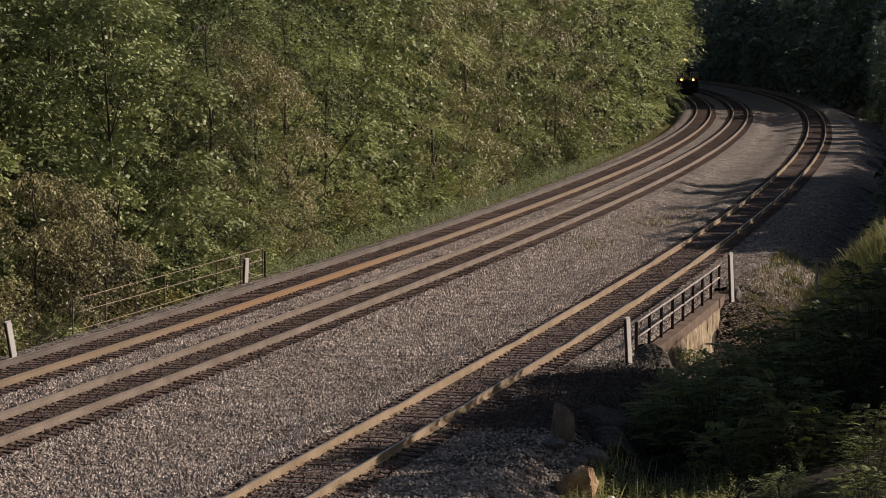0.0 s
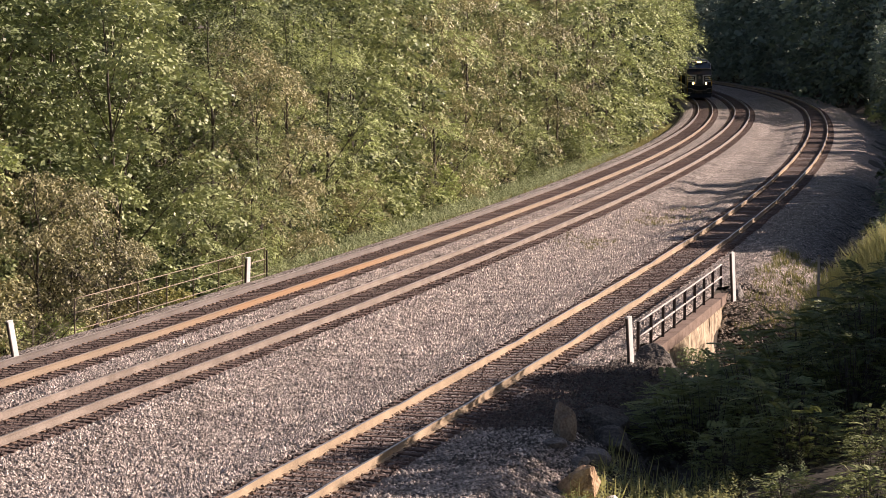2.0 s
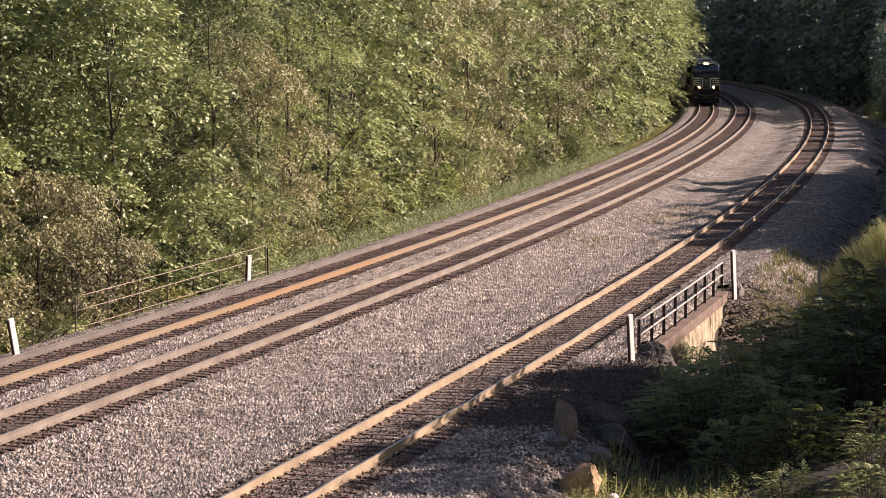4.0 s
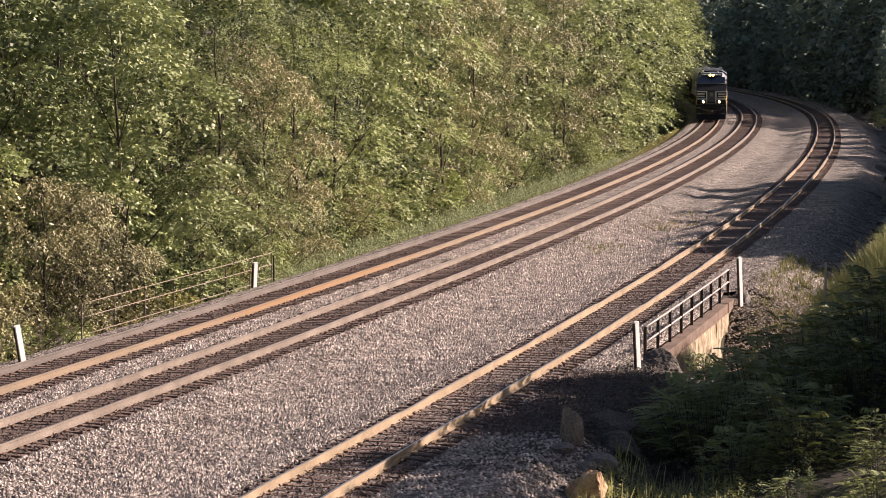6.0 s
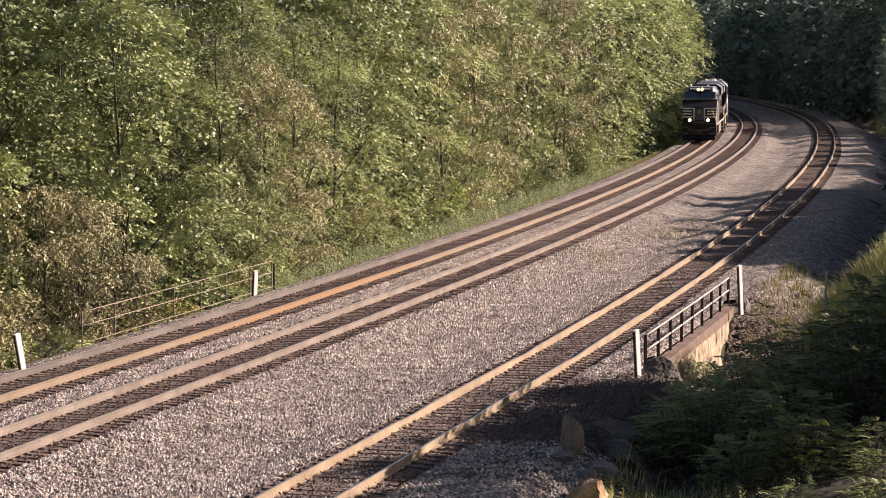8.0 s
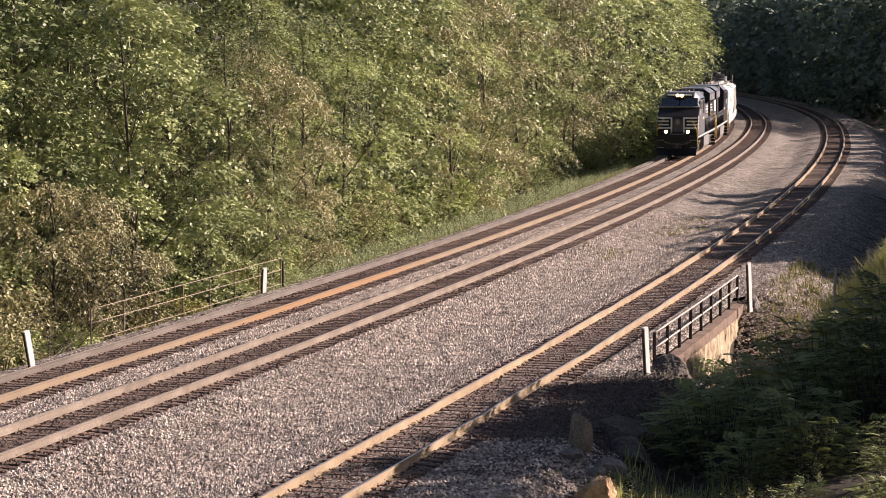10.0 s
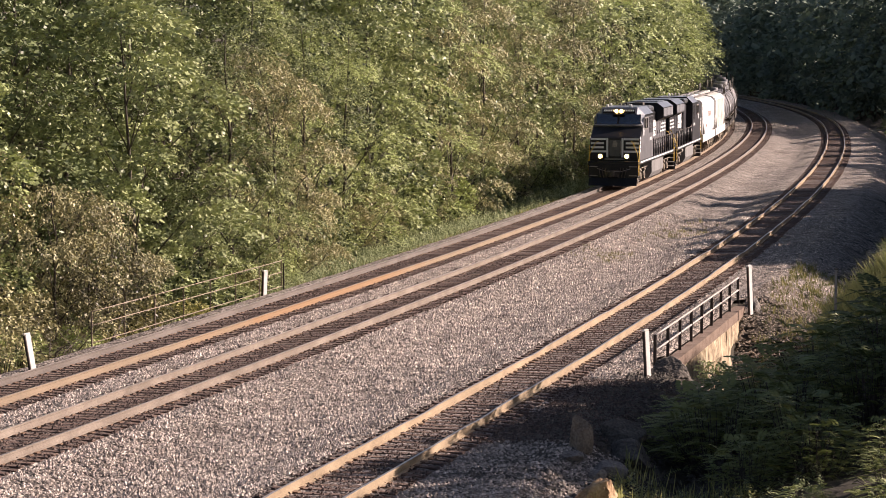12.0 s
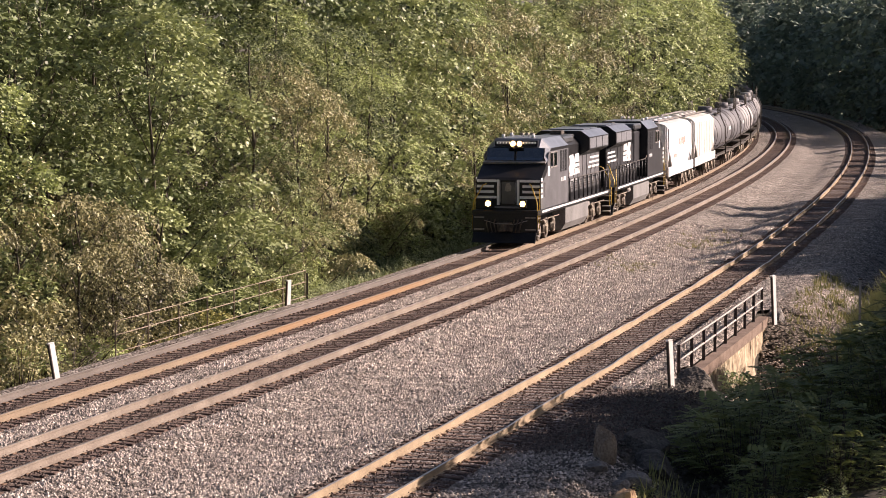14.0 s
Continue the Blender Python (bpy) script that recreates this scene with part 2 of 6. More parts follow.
def add_tube(bm, path, radius, sides=6, mat=0):
    """A round bar along a path of points; radius may be one number or one for each point."""
    pts = [Vector(p) for p in path]
    rad = radius if isinstance(radius, (list, tuple)) else [radius] * len(pts)
    rings = []
    for i, p in enumerate(pts):
        d = (pts[min(i + 1, len(pts) - 1)] - pts[max(i - 1, 0)]).normalized()
        s = d.cross(Vector((0, 0, 1)) if abs(d.z) < 0.9 else Vector((1, 0, 0))).normalized()
        t = s.cross(d)
        rings.append([bm.verts.new(p + rad[i] * (math.cos(a) * s + math.sin(a) * t)) for a in [2 * math.pi * j / sides for j in range(sides)]])
    for r, q in zip(rings, rings[1:]):
        for j in range(sides):
            f = bm.faces.new((r[j], r[(j + 1) % sides], q[(j + 1) % sides], q[j]))
            f.smooth, f.material_index = True, mat
    for f in (bm.faces.new(rings[0][::-1]), bm.faces.new(rings[-1])):
        f.material_index = mat


def fixed(bm):
    bmesh.ops.recalc_face_normals(bm, faces=bm.faces)
    return bm


# ---- ground ----
def build_ground():
    us = [-3000, -1200, -500, -250, -140, -90, -60, -45, -35, -28, -22, -18, -15, -12.5, -10.5, -9]
    us += [-8 + 0.5 * i for i in range(61)] + [23, 24, 25.5, 27, 29, 32, 36, 42, 50, 62, 80, 110, 160, 300, 600, 1300, 3000]
    ys = [-3000, -1000, -400, -150, -60, -30, -15, -8, -3, 0, 4, 8] + [12 + 1.0 * i for i in range(130)]
    ys += [142 + 4 * i for i in range(70)] + [430, 460, 500, 560, 640, 760, 1000, 1600, 2600, 4500]
    verts = []
    for y in ys:
        for u in us:
            x = track_x(2, y) + u
            h = relief(x, y)
            on_bed = -2.2 <= x - track_x(1, y) and x - track_x(3, y) <= (1.5 if 55 < y < 71 else 4.2)
            verts.append((x, y, h - (0.12 if on_bed else 0.02)))
    w = len(us)
    faces = [(j * w + i, j * w + i + 1, (j + 1) * w + i + 1, (j + 1) * w + i) for j in range(len(ys) - 1) for i in range(w - 1)]
    ground = new("ground", mesh_from("ground", verts, faces, M_EARTH, shade=True))
    tagged(ground, "dark leaf-littered soil of a wooded valley", "ground", kind="structure")


def build_bed():
    ys = [30 + 0.8 * i for i in range(150)] + [150 + 3 * i for i in range(170)]
    rows = []
    for y in ys:
        a, b = track_x(1, y) - 2.75, track_x(3, y) + 4.9 - (2.5 + 0.7 * noise.noise((0.5 * y, 7.1, 0))) * smooth(55.5, 59, y) * (1 - smooth(68.5, 70.5, y)) - 2.3 * smooth(70.0, 71.6, y) + 1.95 * smooth(88.6, 90.2, y) + 3.6 * smooth(93, 104, y) + 0.7 * smooth(90, 94, y) * noise.noise((0.4 * y, 1.7, 0))
        rows.append([(a + (b - a) * i / 50, y) for i in range(51)])
    verts = [(x, y, relief(x, y) + 0.012 + 0.02 * noise.noise((x * 0.8, y * 0.8, 0))) for r in rows for x, y in r]
    faces = [(j * 51 + i, j * 51 + i + 1, (j + 1) * 51 + i + 1, (j + 1) * 51 + i) for j in range(len(rows) - 1) for i in range(50)]
    # Shade beside the outer track, painted as a patch of darker stone.
    shade_face = []
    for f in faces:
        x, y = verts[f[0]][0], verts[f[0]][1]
        shade_face.append(1 if x - track_x(3, y) > 1.25 + 0.25 * noise.noise((x, y * 0.7, 5.5)) and 57.0 + 2.0 * noise.noise((x, 3.0, 1.0)) < y < 67.6 else 0)
    bed = new("ballast_bed", mesh_from("ballast_bed", verts, faces, [M_BALLAST, M_DIRT_AND_SHADE], shade_face, shade=True))
    tagged(bed, "grey-pink crushed stone ballast under three railway tracks", "ballast", kind="structure")


build_ground()
build_bed()

# ---- tracks ----
RAIL_OUT = [(-0.070, -0.190), (0.070, -0.190), (0.070, -0.176), (0.012, -0.150), (0.010, -0.055), (0.036, -0.042), (0.037, -0.008), (0.028, 0.0),
            (-0.028, 0.0), (-0.037, -0.008), (-0.036, -0.042), (-0.010, -0.055), (-0.012, -0.150), (-0.070, -0.176)]


def sag(k, y):
    """Rails sit a little low at the joints of the old outer track."""
    if k != 3:
        return 0.008 * math.sin(y * 0.21 + k)
    return -0.035 * max(0.0, math.cos(y * 2 * math.pi / 11.9)) ** 6 + 0.01 * math.sin(y * 0.33)


def rail_mesh(k, side, mat):
    ys = [20 + 1.0 * i for i in range(160)] + [180 + 2.5 * i for i in range(185)]
    n = len(RAIL_OUT)
    verts, faces, index = [], [], []
    for y in ys:
        for p, q in RAIL_OUT:
            x, yy = beside(k, y, side * 0.755 + p)
            verts.append((x, yy, q + sag(k, y)))
    for j in range(len(ys) - 1):
        for i in range(n):
            i2 = (i + 1) % n
            faces.append((j * n + i, j * n + i2, (j + 1) * n + i2, (j + 1) * n + i))
            index.append(1 if i == 7 else 0)
    return mesh_from("rail", verts, faces, [mat, M_RAIL_TOP], index)


def tie_mesh():
    bm = bmesh.new()
    add_box(bm, -1.3, 1.3, -0.11, 0.11, -0.36, -0.192, 0.012)
    me = bpy.data.meshes.new("tie")
    bm.to_mesh(me)
    bm.free()
    me.materials.append(M_TIE)
    return me


def build_track(k, step, label, mats, crib):
    top = tagged(new("railway_track"), label, "railway track", "railway tracks", "structure")
    for side, m in zip((-1, 1), mats):
        piece("rail", rail_mesh(k, side, m), top)
    one = tie_mesh()
    rng = random.Random(40 + k)
    ys = stations(k, step, 41.0 if k == 3 else 50.0, 420)
    box = [(x, y, z) for z in (-0.36, -0.192) for y in (-0.11, 0.11) for x in (-1.3, 1.3)]
    quads = ((0, 2, 3, 1), (4, 5, 7, 6), (0, 1, 5, 4), (2, 6, 7, 3), (0, 4, 6, 2), (1, 3, 7, 5))
    verts, faces, pv, pf = [], [], [], []
    for i, y in enumerate(ys):
        turn = math.atan(track_slope(k, y))
        m = Matrix.Translation((track_x(k, y) + rng.uniform(-0.05, 0.05), y, rng.uniform(-0.012, 0.008))) @ Matrix.Rotation(-turn + rng.uniform(-0.02, 0.02), 4, "Z")
        if i < 300:
            piece("tie", one, top, m)
        else:
            b = len(verts)
            verts += [m @ Vector(c) for c in box]
            faces += [tuple(b + q for q in f) for f in quads]
        for s in (-0.755, 0.755):
            b = len(pv)
            pv += [m @ Vector((s + x * 0.13, yy * 0.09 / 0.11, -0.192 + (z + 0.36) * 0.12)) for x, yy, z in [(c[0] / 1.3, c[1], c[2]) for c in box]]
            pf += [tuple(b + q for q in f) for f in quads]
    tagged(piece("far_ties", mesh_from("far_ties", verts, faces, M_TIE), top), kind="stuff")
    tagged(piece("tie_plates", mesh_from("tie_plates", pv, pf, M_PLATE), top), kind="stuff")
    # oily stone between the ties
    sy = [40 + 1.0 * i for i in range(140)] + [180 + 4 * i for i in range(110)]
    cols = (-1.38, -1.0, -0.4, 0.4, 1.0, 1.38)
    sv = [(*beside(k, y, c), -0.207 - (0.045 if abs(c) > 1.2 else 0)) for y in sy for c in cols]
    sf = [(j * 6 + i, j * 6 + i + 1, (j + 1) * 6 + i + 1, (j + 1) * 6 + i) for j in range(len(sy) - 1) for i in range(5)]
    piece("crib_stone", mesh_from("crib_stone", sv, sf, crib, shade=True), top)


build_track(1, 0.42, "railway track with bright rusty rails on dark wooden ties", (M_RAIL_GREY, M_RAIL_ORANGE), M_DIRT_AND_SHADE)
build_track(2, 0.42, "railway track with brown rails on dark wooden ties", (M_RAIL, M_RAIL), M_DIRT_AND_SHADE)
build_track(3, 0.52, "old railway track with dull rails on grey wooden ties", (M_RAIL_WARM, M_RAIL_WARM), M_DUSTY)

# ---- woods ----
M_BARK = paint("grey_brown_bark", [(0.035, 0.028, 0.022), (0.09, 0.075, 0.06), (0.17, 0.15, 0.12)], 2.0, 0.95, 0.8, 14.0, stretch=(4, 4, 1))
M_GREEN = foliage("deep_green_leaves", (0.012, 0.030, 0.008), (0.40, 0.445, 0.205), 0.35, gloss=0.48, through_light=0.09)
M_LIME = foliage("yellow_green_leaves", (0.022, 0.038, 0.009), (0.53, 0.595, 0.255), 0.35, gloss=0.48, through_light=0.09)
# Darker leaf colour that puts the shade inside the woods on the back ranks.
M_BACK_SHADE = foliage("back_rank_shade_leaves", (0.011, 0.023, 0.008), (0.22, 0.265, 0.11), 0.4, gloss=0.5, through_light=0.09)
M_OLIVE = foliage("olive_turning_leaves", (0.020, 0.021, 0.011), (0.45, 0.42, 0.22), 0.5, gloss=0.48, through_light=0.09)
M_GOLD = foliage("yellowing_leaves", (0.09, 0.095, 0.028), (0.52, 0.49, 0.19), 0.6, through_light=0.2)
M_SUMAC = foliage("dark_feathered_leaves", (0.07, 0.095, 0.036), (0.25, 0.285, 0.105), 0.5, gloss=0.6, through_light=0.2)
# Leaf colour of the shaded hillside, lifted and blued to stand in for haze.
M_SHADE = foliage("shaded_haze_leaves", (0.085, 0.12, 0.092), (0.23, 0.29, 0.215), 0.5, gloss=0.6, through_light=0.2)
M_TALL = foliage("tall_yellow_green_grass", (0.17, 0.19, 0.06), (0.50, 0.49, 0.20), 0.9, gloss=0.6, through_light=0.4)
M_HERB = foliage("grey_green_weeds", (0.12, 0.15, 0.06), (0.42, 0.47, 0.25), 0.7, gloss=0.6)
M_GRASS = foliage("rough_verge_grass", (0.09, 0.105, 0.03), (0.36, 0.33, 0.13), 0.9, gloss=0.7)


def leaf_mesh(name, centres, ways, sides, length, width, mat):
    """One four-cornered leaf at each centre, along its way, as wide as its side says."""
    n = len(centres)
    l = np.asarray(length).reshape(-1, 1)
    w = np.asarray(width).reshape(-1, 1)
    v = np.empty((n, 4, 3))
    v[:, 0] = centres
    v[:, 1] = centres + ways * l * 0.45 + sides * w * 0.5
    v[:, 2] = centres + ways * l
    v[:, 3] = centres + ways * l * 0.45 - sides * w * 0.5
    me = bpy.data.meshes.new(name)
    me.vertices.add(4 * n)
    me.vertices.foreach_set("co", v.ravel())
    me.loops.add(4 * n)
    me.loops.foreach_set("vertex_index", np.arange(4 * n))
    me.polygons.add(n)
    me.polygons.foreach_set("loop_start", np.arange(0, 4 * n, 4))
    me.polygons.foreach_set("loop_total", np.full(n, 4))
    me.materials.append(mat)
    me.update(calc_edges=True)
    return me


def unit(a):
    return a / np.maximum(np.linalg.norm(a, axis=1, keepdims=True), 1e-6)


def scatter(rng, clumps, axis_r, droop=0.25):
    """Leaf centres, ways and sides in clumps of (centre, radius, count), spread from the stem outwards."""
    cs, ws = [], []
    for c, r, n in clumps:
        d = unit(rng.normal(size=(n, 3)))
        p = np.asarray(c) + d * (r * rng.uniform(0.25, 1.0, (n, 1)) ** 0.5) * np.array([1, 1, 0.5])
        out = p - np.array([0, 0, 1.0]) * p[:, 2:3]
        w = unit(out) * 0.7 + unit(p - np.asarray(c)) * 0.6 + rng.normal(size=(n, 3)) * 0.55
        w[:, 2] -= droop
        cs.append(p)
        ws.append(unit(w))
    c, w = np.concatenate(cs), np.concatenate(ws)
    s = unit(np.cross(w, np.array([0, 0, 1.0]) + rng.normal(size=w.shape) * 0.8))
    return c, w, s


def sprays(rng, boughs, leaves, per, size, droop, rough):
    """Leaves set by turns on both sides of drooping twigs; the twigs grow from the upper shell of each bough (centre, radius)."""
    centre, radius = np.array([b[0] for b in boughs]), np.array([b[1] for b in boughs])
    n = max(1, leaves // per)
    k = rng.choice(len(boughs), n, p=radius ** 2 / np.sum(radius ** 2))
    d = rng.normal(size=(n, 3))
    d[:, 2] = np.where(rng.random(n) < 0.78, np.abs(d[:, 2]), d[:, 2])
    d = unit(d)
    p = centre[k] + d * radius[k][:, None] * rng.uniform(0.3, 1.0, (n, 1)) ** 0.45 * np.array([1, 1, 0.72])
    out = centre[k] * np.array([1, 1, 0])
    way = unit(d * np.array([1, 1, 0.5]) + unit(out) * 0.5 + rng.normal(size=(n, 3)) * 0.3)
    way[:, 2] -= droop
    way = unit(way)
    across = unit(np.cross(way, np.array([0, 0, 1.0]) + rng.normal(size=(n, 3)) * 0.3))
    long = size * (0.35 * per) * rng.uniform(0.7, 1.25, (n, 1, 1))
    t = np.linspace(0.08, 1.0, per).reshape(1, per, 1)
    c = p[:, None] + way[:, None] * long * t - np.array([0, 0, 1.0]) * (droop * 0.3 * long * t * t)
    sign = np.where(np.arange(per) % 2, 1.0, -1.0).reshape(1, per, 1)
    w = across[:, None] * sign * 0.8 + way[:, None] * 0.55 + rng.normal(size=(n, per, 3)) * rough
    w[:, :, 2] -= droop * 0.45
    s = way[:, None] + rng.normal(size=(n, per, 3)) * rough
    c, w, s = c.reshape(-1, 3), unit(w.reshape(-1, 3)), s.reshape(-1, 3)
    s = unit(s - w * np.sum(s * w, axis=1, keepdims=True))
    return c, w, s


# how the leaves of each kind are set: leaves on a twig, width to length, droop, unevenness
HABIT = {"maple_tree": (7, 0.78, 0.45, 0.34), "ash_tree": (9, 0.5, 0.5, 0.28), "locust_tree": (13, 0.42, 0.42, 0.2), "elm_tree": (8, 0.42, 0.85, 0.4),
         "dogwood_tree": (8, 0.62, 0.5, 0.32), "birch_tree": (7, 0.7, 0.5, 0.4), "alder_tree": (7, 0.7, 0.35, 0.4), "oak_tree": (7, 0.6, 0.3, 0.4)}


def make_tree(name, seed, height, spread, bough_count, leaves, size, mat, label, low=0.06, bare=0.0, twigs=3):
    """A tapered trunk, limbs out to rounded boughs with gaps between them, and leafy twigs on each bough, at the origin."""
    rng = np.random.default_rng(seed)
    top = tagged(new(name), label, "tree")
    per, aspect, droop, rough = HABIT[name]
    boughs, bm = [], bmesh.new()
    lean = rng.normal(size=2) * 0.35
    stem = [(lean[0] * f * f + rng.normal() * 0.05, lean[1] * f * f + rng.normal() * 0.05, height * f) for f in np.linspace(-0.04, 0.93, 9)]
    r0 = (0.0068 if twigs > 2 else 0.0045) * height + 0.02
    add_tube(bm, stem, [r0 * (1 - 0.92 * i / 8) + 0.012 for i in range(9)], 7)
    for i in range(bough_count):
        f = low + (0.95 - low) * (i + rng.uniform(0.1, 0.9)) / bough_count
        env = spread * (math.sin(math.pi * min(1.0, 0.16 + 0.78 * f)) ** 0.7)
        a = i * 2.4 + rng.uniform(-0.5, 0.5)
        r = spread * rng.uniform(0.22, 0.42)
        rr = max(0.1, env * rng.uniform(0.75, 1.1) - r * 0.55)
        base = np.array(stem[int(np.clip(f * 8 - 1, 0, 8))])
        c = np.array([base[0] + rr * math.cos(a), base[1] + rr * math.sin(a), height * f])
        boughs.append((c, r))
        mid = (base + c) / 2 + np.array([0, 0, 0.12 * height / 10])
        add_tube(bm, [base, mid, c], [r0 * 0.34 * (1.1 - f) + 0.014, r0 * 0.2 * (1.1 - f) + 0.012, 0.008], 4 if twigs else 3)
        for j in range(twigs + int(7 * bare)):
            e = c + unit(rng.normal(size=(1, 3)))[0] * r * rng.uniform(0.6, 1.15)
            add_tube(bm, [mid * 0.3 + c * 0.7, e], [0.013, 0.004], 3)
    part("trunk", bm, M_BARK, top)
    c, w, s = sprays(rng, boughs, leaves, per, size, droop, rough)
    l = size * rng.uniform(0.65, 1.3, len(c))
    piece("crown", leaf_mesh("crown", c, w, s, l, l * aspect * rng.uniform(0.75, 1.25, len(c)), mat), top)
    return top


def make_shrub(name, seed, height, spread, leaves, size, mat, label, category="shrub"):
    rng = np.random.default_rng(seed)
    top = tagged(new(name), label, category)
    clumps, bm = [], bmesh.new()
    for i in range(16):
        f = (i + 0.5) / 16
        a = i * 2.4
        env = spread * math.sqrt(max(0.05, 1 - f * f))
        c = np.array([env * math.cos(a) * rng.uniform(0.3, 0.95), env * math.sin(a) * rng.uniform(0.3, 0.95), height * (0.1 + 0.85 * f)])
        clumps.append((c, spread * rng.uniform(0.28, 0.5), int(leaves / 16)))
        add_tube(bm, [(0.1 * math.cos(a), 0.1 * math.sin(a), -0.15), c * 0.55 + np.array([0, 0, 0.1]), c], [0.028, 0.018, 0.006], 4)
    part("stem", bm, M_BARK, top)
    c, w, s = scatter(rng, clumps, spread)
    k = len(c)
    l = size * rng.uniform(0.65, 1.3, k)
    piece("leaves", leaf_mesh("leaves", c, w, s, l, l * rng.uniform(0.5, 0.85, k), mat), top)
    return top


def make_sumac(name, seed, height, spread, fronds, label, mat):
    """A thicket of arching feathered fronds."""
    rng = np.random.default_rng(seed)
    top = tagged(new(name), label, "shrub")
    cs, ws, ss, ls = [], [], [], []
    bm = bmesh.new()
    for i in range(fronds):
        f = rng.uniform(0.15, 1.0)
        a = rng.uniform(0, 2 * math.pi)
        rr = spread * math.sqrt(1 - 0.75 * f * f) * rng.uniform(0.25, 1.0)
        root = np.array([rr * math.cos(a), rr * math.sin(a), height * f])
        d = np.array([math.cos(a), math.sin(a), 0.0]) * rng.uniform(0.5, 1.0) + rng.normal(size=3) * 0.35
        d[2] = rng.uniform(0.05, 0.5)
        d /= np.linalg.norm(d)
        side = np.cross(d, [0, 0, 1.0])
        side /= np.linalg.norm(side)
        long = rng.uniform(0.4, 0.7)
        if i % 6 == 0:
            add_tube(bm, [(root[0] * 0.4, root[1] * 0.4, -0.15), root * np.array([0.8, 0.8, 0.6]), root], [0.02, 0.014, 0.006], 4)
        for j in range(8):
            t = 0.15 + 0.85 * j / 7
            p = root + d * long * t + np.array([0, 0, -0.35 * long * t * t])
            for sg in (-1, 1):
                w = side * sg * 0.9 + d * 0.45 + np.array([0, 0, -0.25])
                cs.append(p)
                ws.append(w / np.linalg.norm(w))
                ss.append(d + rng.normal(size=3) * 0.12)
                ls.append(long * 0.30 * (1.05 - 0.5 * abs(t - 0.45)))
    part("stem", bm, M_BARK, top)
    l = np.array(ls)
    piece("leaves", leaf_mesh("leaves", np.array(cs), np.array(ws), unit(np.array(ss)), l, l * 0.36, mat), top)
    return top


def plant(ob, x, y, scale, turn, first, sink=0.0, squash=1.0):
    """Stand a plant, or a copy of it, on the ground."""
    m = Matrix.Translation((x, y, relief(x, y) - sink)) @ Matrix.Rotation(turn, 4, "Z") @ Matrix.Diagonal((scale, scale, scale * squash, 1))
    if first:
        ob.matrix_basis = m
        return ob
    return copy_thing(ob, m)


class Nursery:
    """Hands out one plant of each kind and copies after that."""
    def __init__(self, kinds):
        self.kinds, self.used = kinds, set()

    def put(self, i, x, y, scale, turn, group, **more):
        ob = self.kinds[i]
        out = plant(ob, x, y, scale, turn, i not in self.used, **more)
        self.used.add(i)
        return tagged(out, group=group)

    def tidy(self):
        """Take away the kinds that found no place."""
        for i, ob in enumerate(self.kinds):
            if i not in self.used:
                for o in (*ob.children_recursive, ob):
                    bpy.data.objects.remove(o)


NEAR = Nursery([
    make_tree("maple_tree", 11, 12.0, 3.7, 22, 21500, 0.155, M_GREEN, "tall broad-leaved tree with deep green leaves", low=0.02),
    make_tree("locust_tree", 12, 12.5, 3.5, 18, 22000, 0.12, M_LIME, "tall locust tree with fine yellow-green leaves"),
    make_tree("elm_tree", 13, 11.0, 3.3, 17, 15500, 0.15, M_OLIVE, "thin tree with olive leaves turning brown", bare=0.8),
    make_tree("maple_tree", 14, 11.5, 3.4, 16, 17000, 0.15, M_LIME, "leafy tree with yellow-green leaves to the ground"),
    make_tree("oak_tree", 16, 13.0, 3.7, 19, 13500, 0.175, M_BACK_SHADE, "oak deep in the woods, its leaf colour darkened for shade", low=0.04),
    make_tree("ash_tree", 15, 13.0, 3.6, 17, 19500, 0.155, M_GREEN, "tall dense tree with green leaves", low=0.02)])
EDGE = Nursery([
    make_tree("dogwood_tree", 17, 7.6, 2.8, 15, 12500, 0.145, M_GREEN, "rounded green tree at the edge of the woods", low=0.03),
    make_tree("locust_tree", 18, 8.6, 2.9, 16, 15500, 0.115, M_LIME, "rounded yellow-green tree at the edge of the woods", low=0.03),
    make_tree("elm_tree", 19, 8.0, 2.7, 16, 10500, 0.14, M_OLIVE, "thin olive tree turning brown at the edge of the woods", low=0.03, bare=0.8),
    make_tree("maple_tree", 20, 7.0, 2.6, 14, 11500, 0.14, M_LIME, "small light green maple at the edge of the woods", low=0.03),
    make_tree("birch_tree", 25, 6.2, 2.0, 14, 5200, 0.14, M_GOLD, "small tree with yellowing autumn leaves", low=0.03, bare=0.4)])
SHRUBS = Nursery([
    make_shrub("shrub", 21, 2.6, 1.5, 2300, 0.14, M_LIME, "rounded shrub with light green leaves beside the track"),
    make_shrub("shrub", 22, 3.0, 1.6, 2100, 0.14, M_OLIVE, "brownish olive shrub beside the track"),
    make_shrub("shrub", 23, 2.8, 1.5, 2300, 0.145, M_GREEN, "dense green shrub beside the track"),
    make_shrub("shrub", 24, 2.2, 1.2, 2200, 0.13, M_GOLD, "shrub with yellowing leaves beside the track")])
MID = Nursery([
    make_tree("maple_tree", 31, 14.0, 3.8, 20, 13000, 0.19, M_GREEN, "tall broad-leaved tree beside the line", low=0.03, twigs=1),
    make_tree("locust_tree", 32, 15.0, 3.9, 21, 16000, 0.155, M_LIME, "tall yellow-green tree beside the line", low=0.03, twigs=1),
    make_tree("elm_tree", 33, 13.0, 3.5, 20, 11500, 0.175, M_OLIVE, "olive tree turning brown beside the line", low=0.03, twigs=2)])
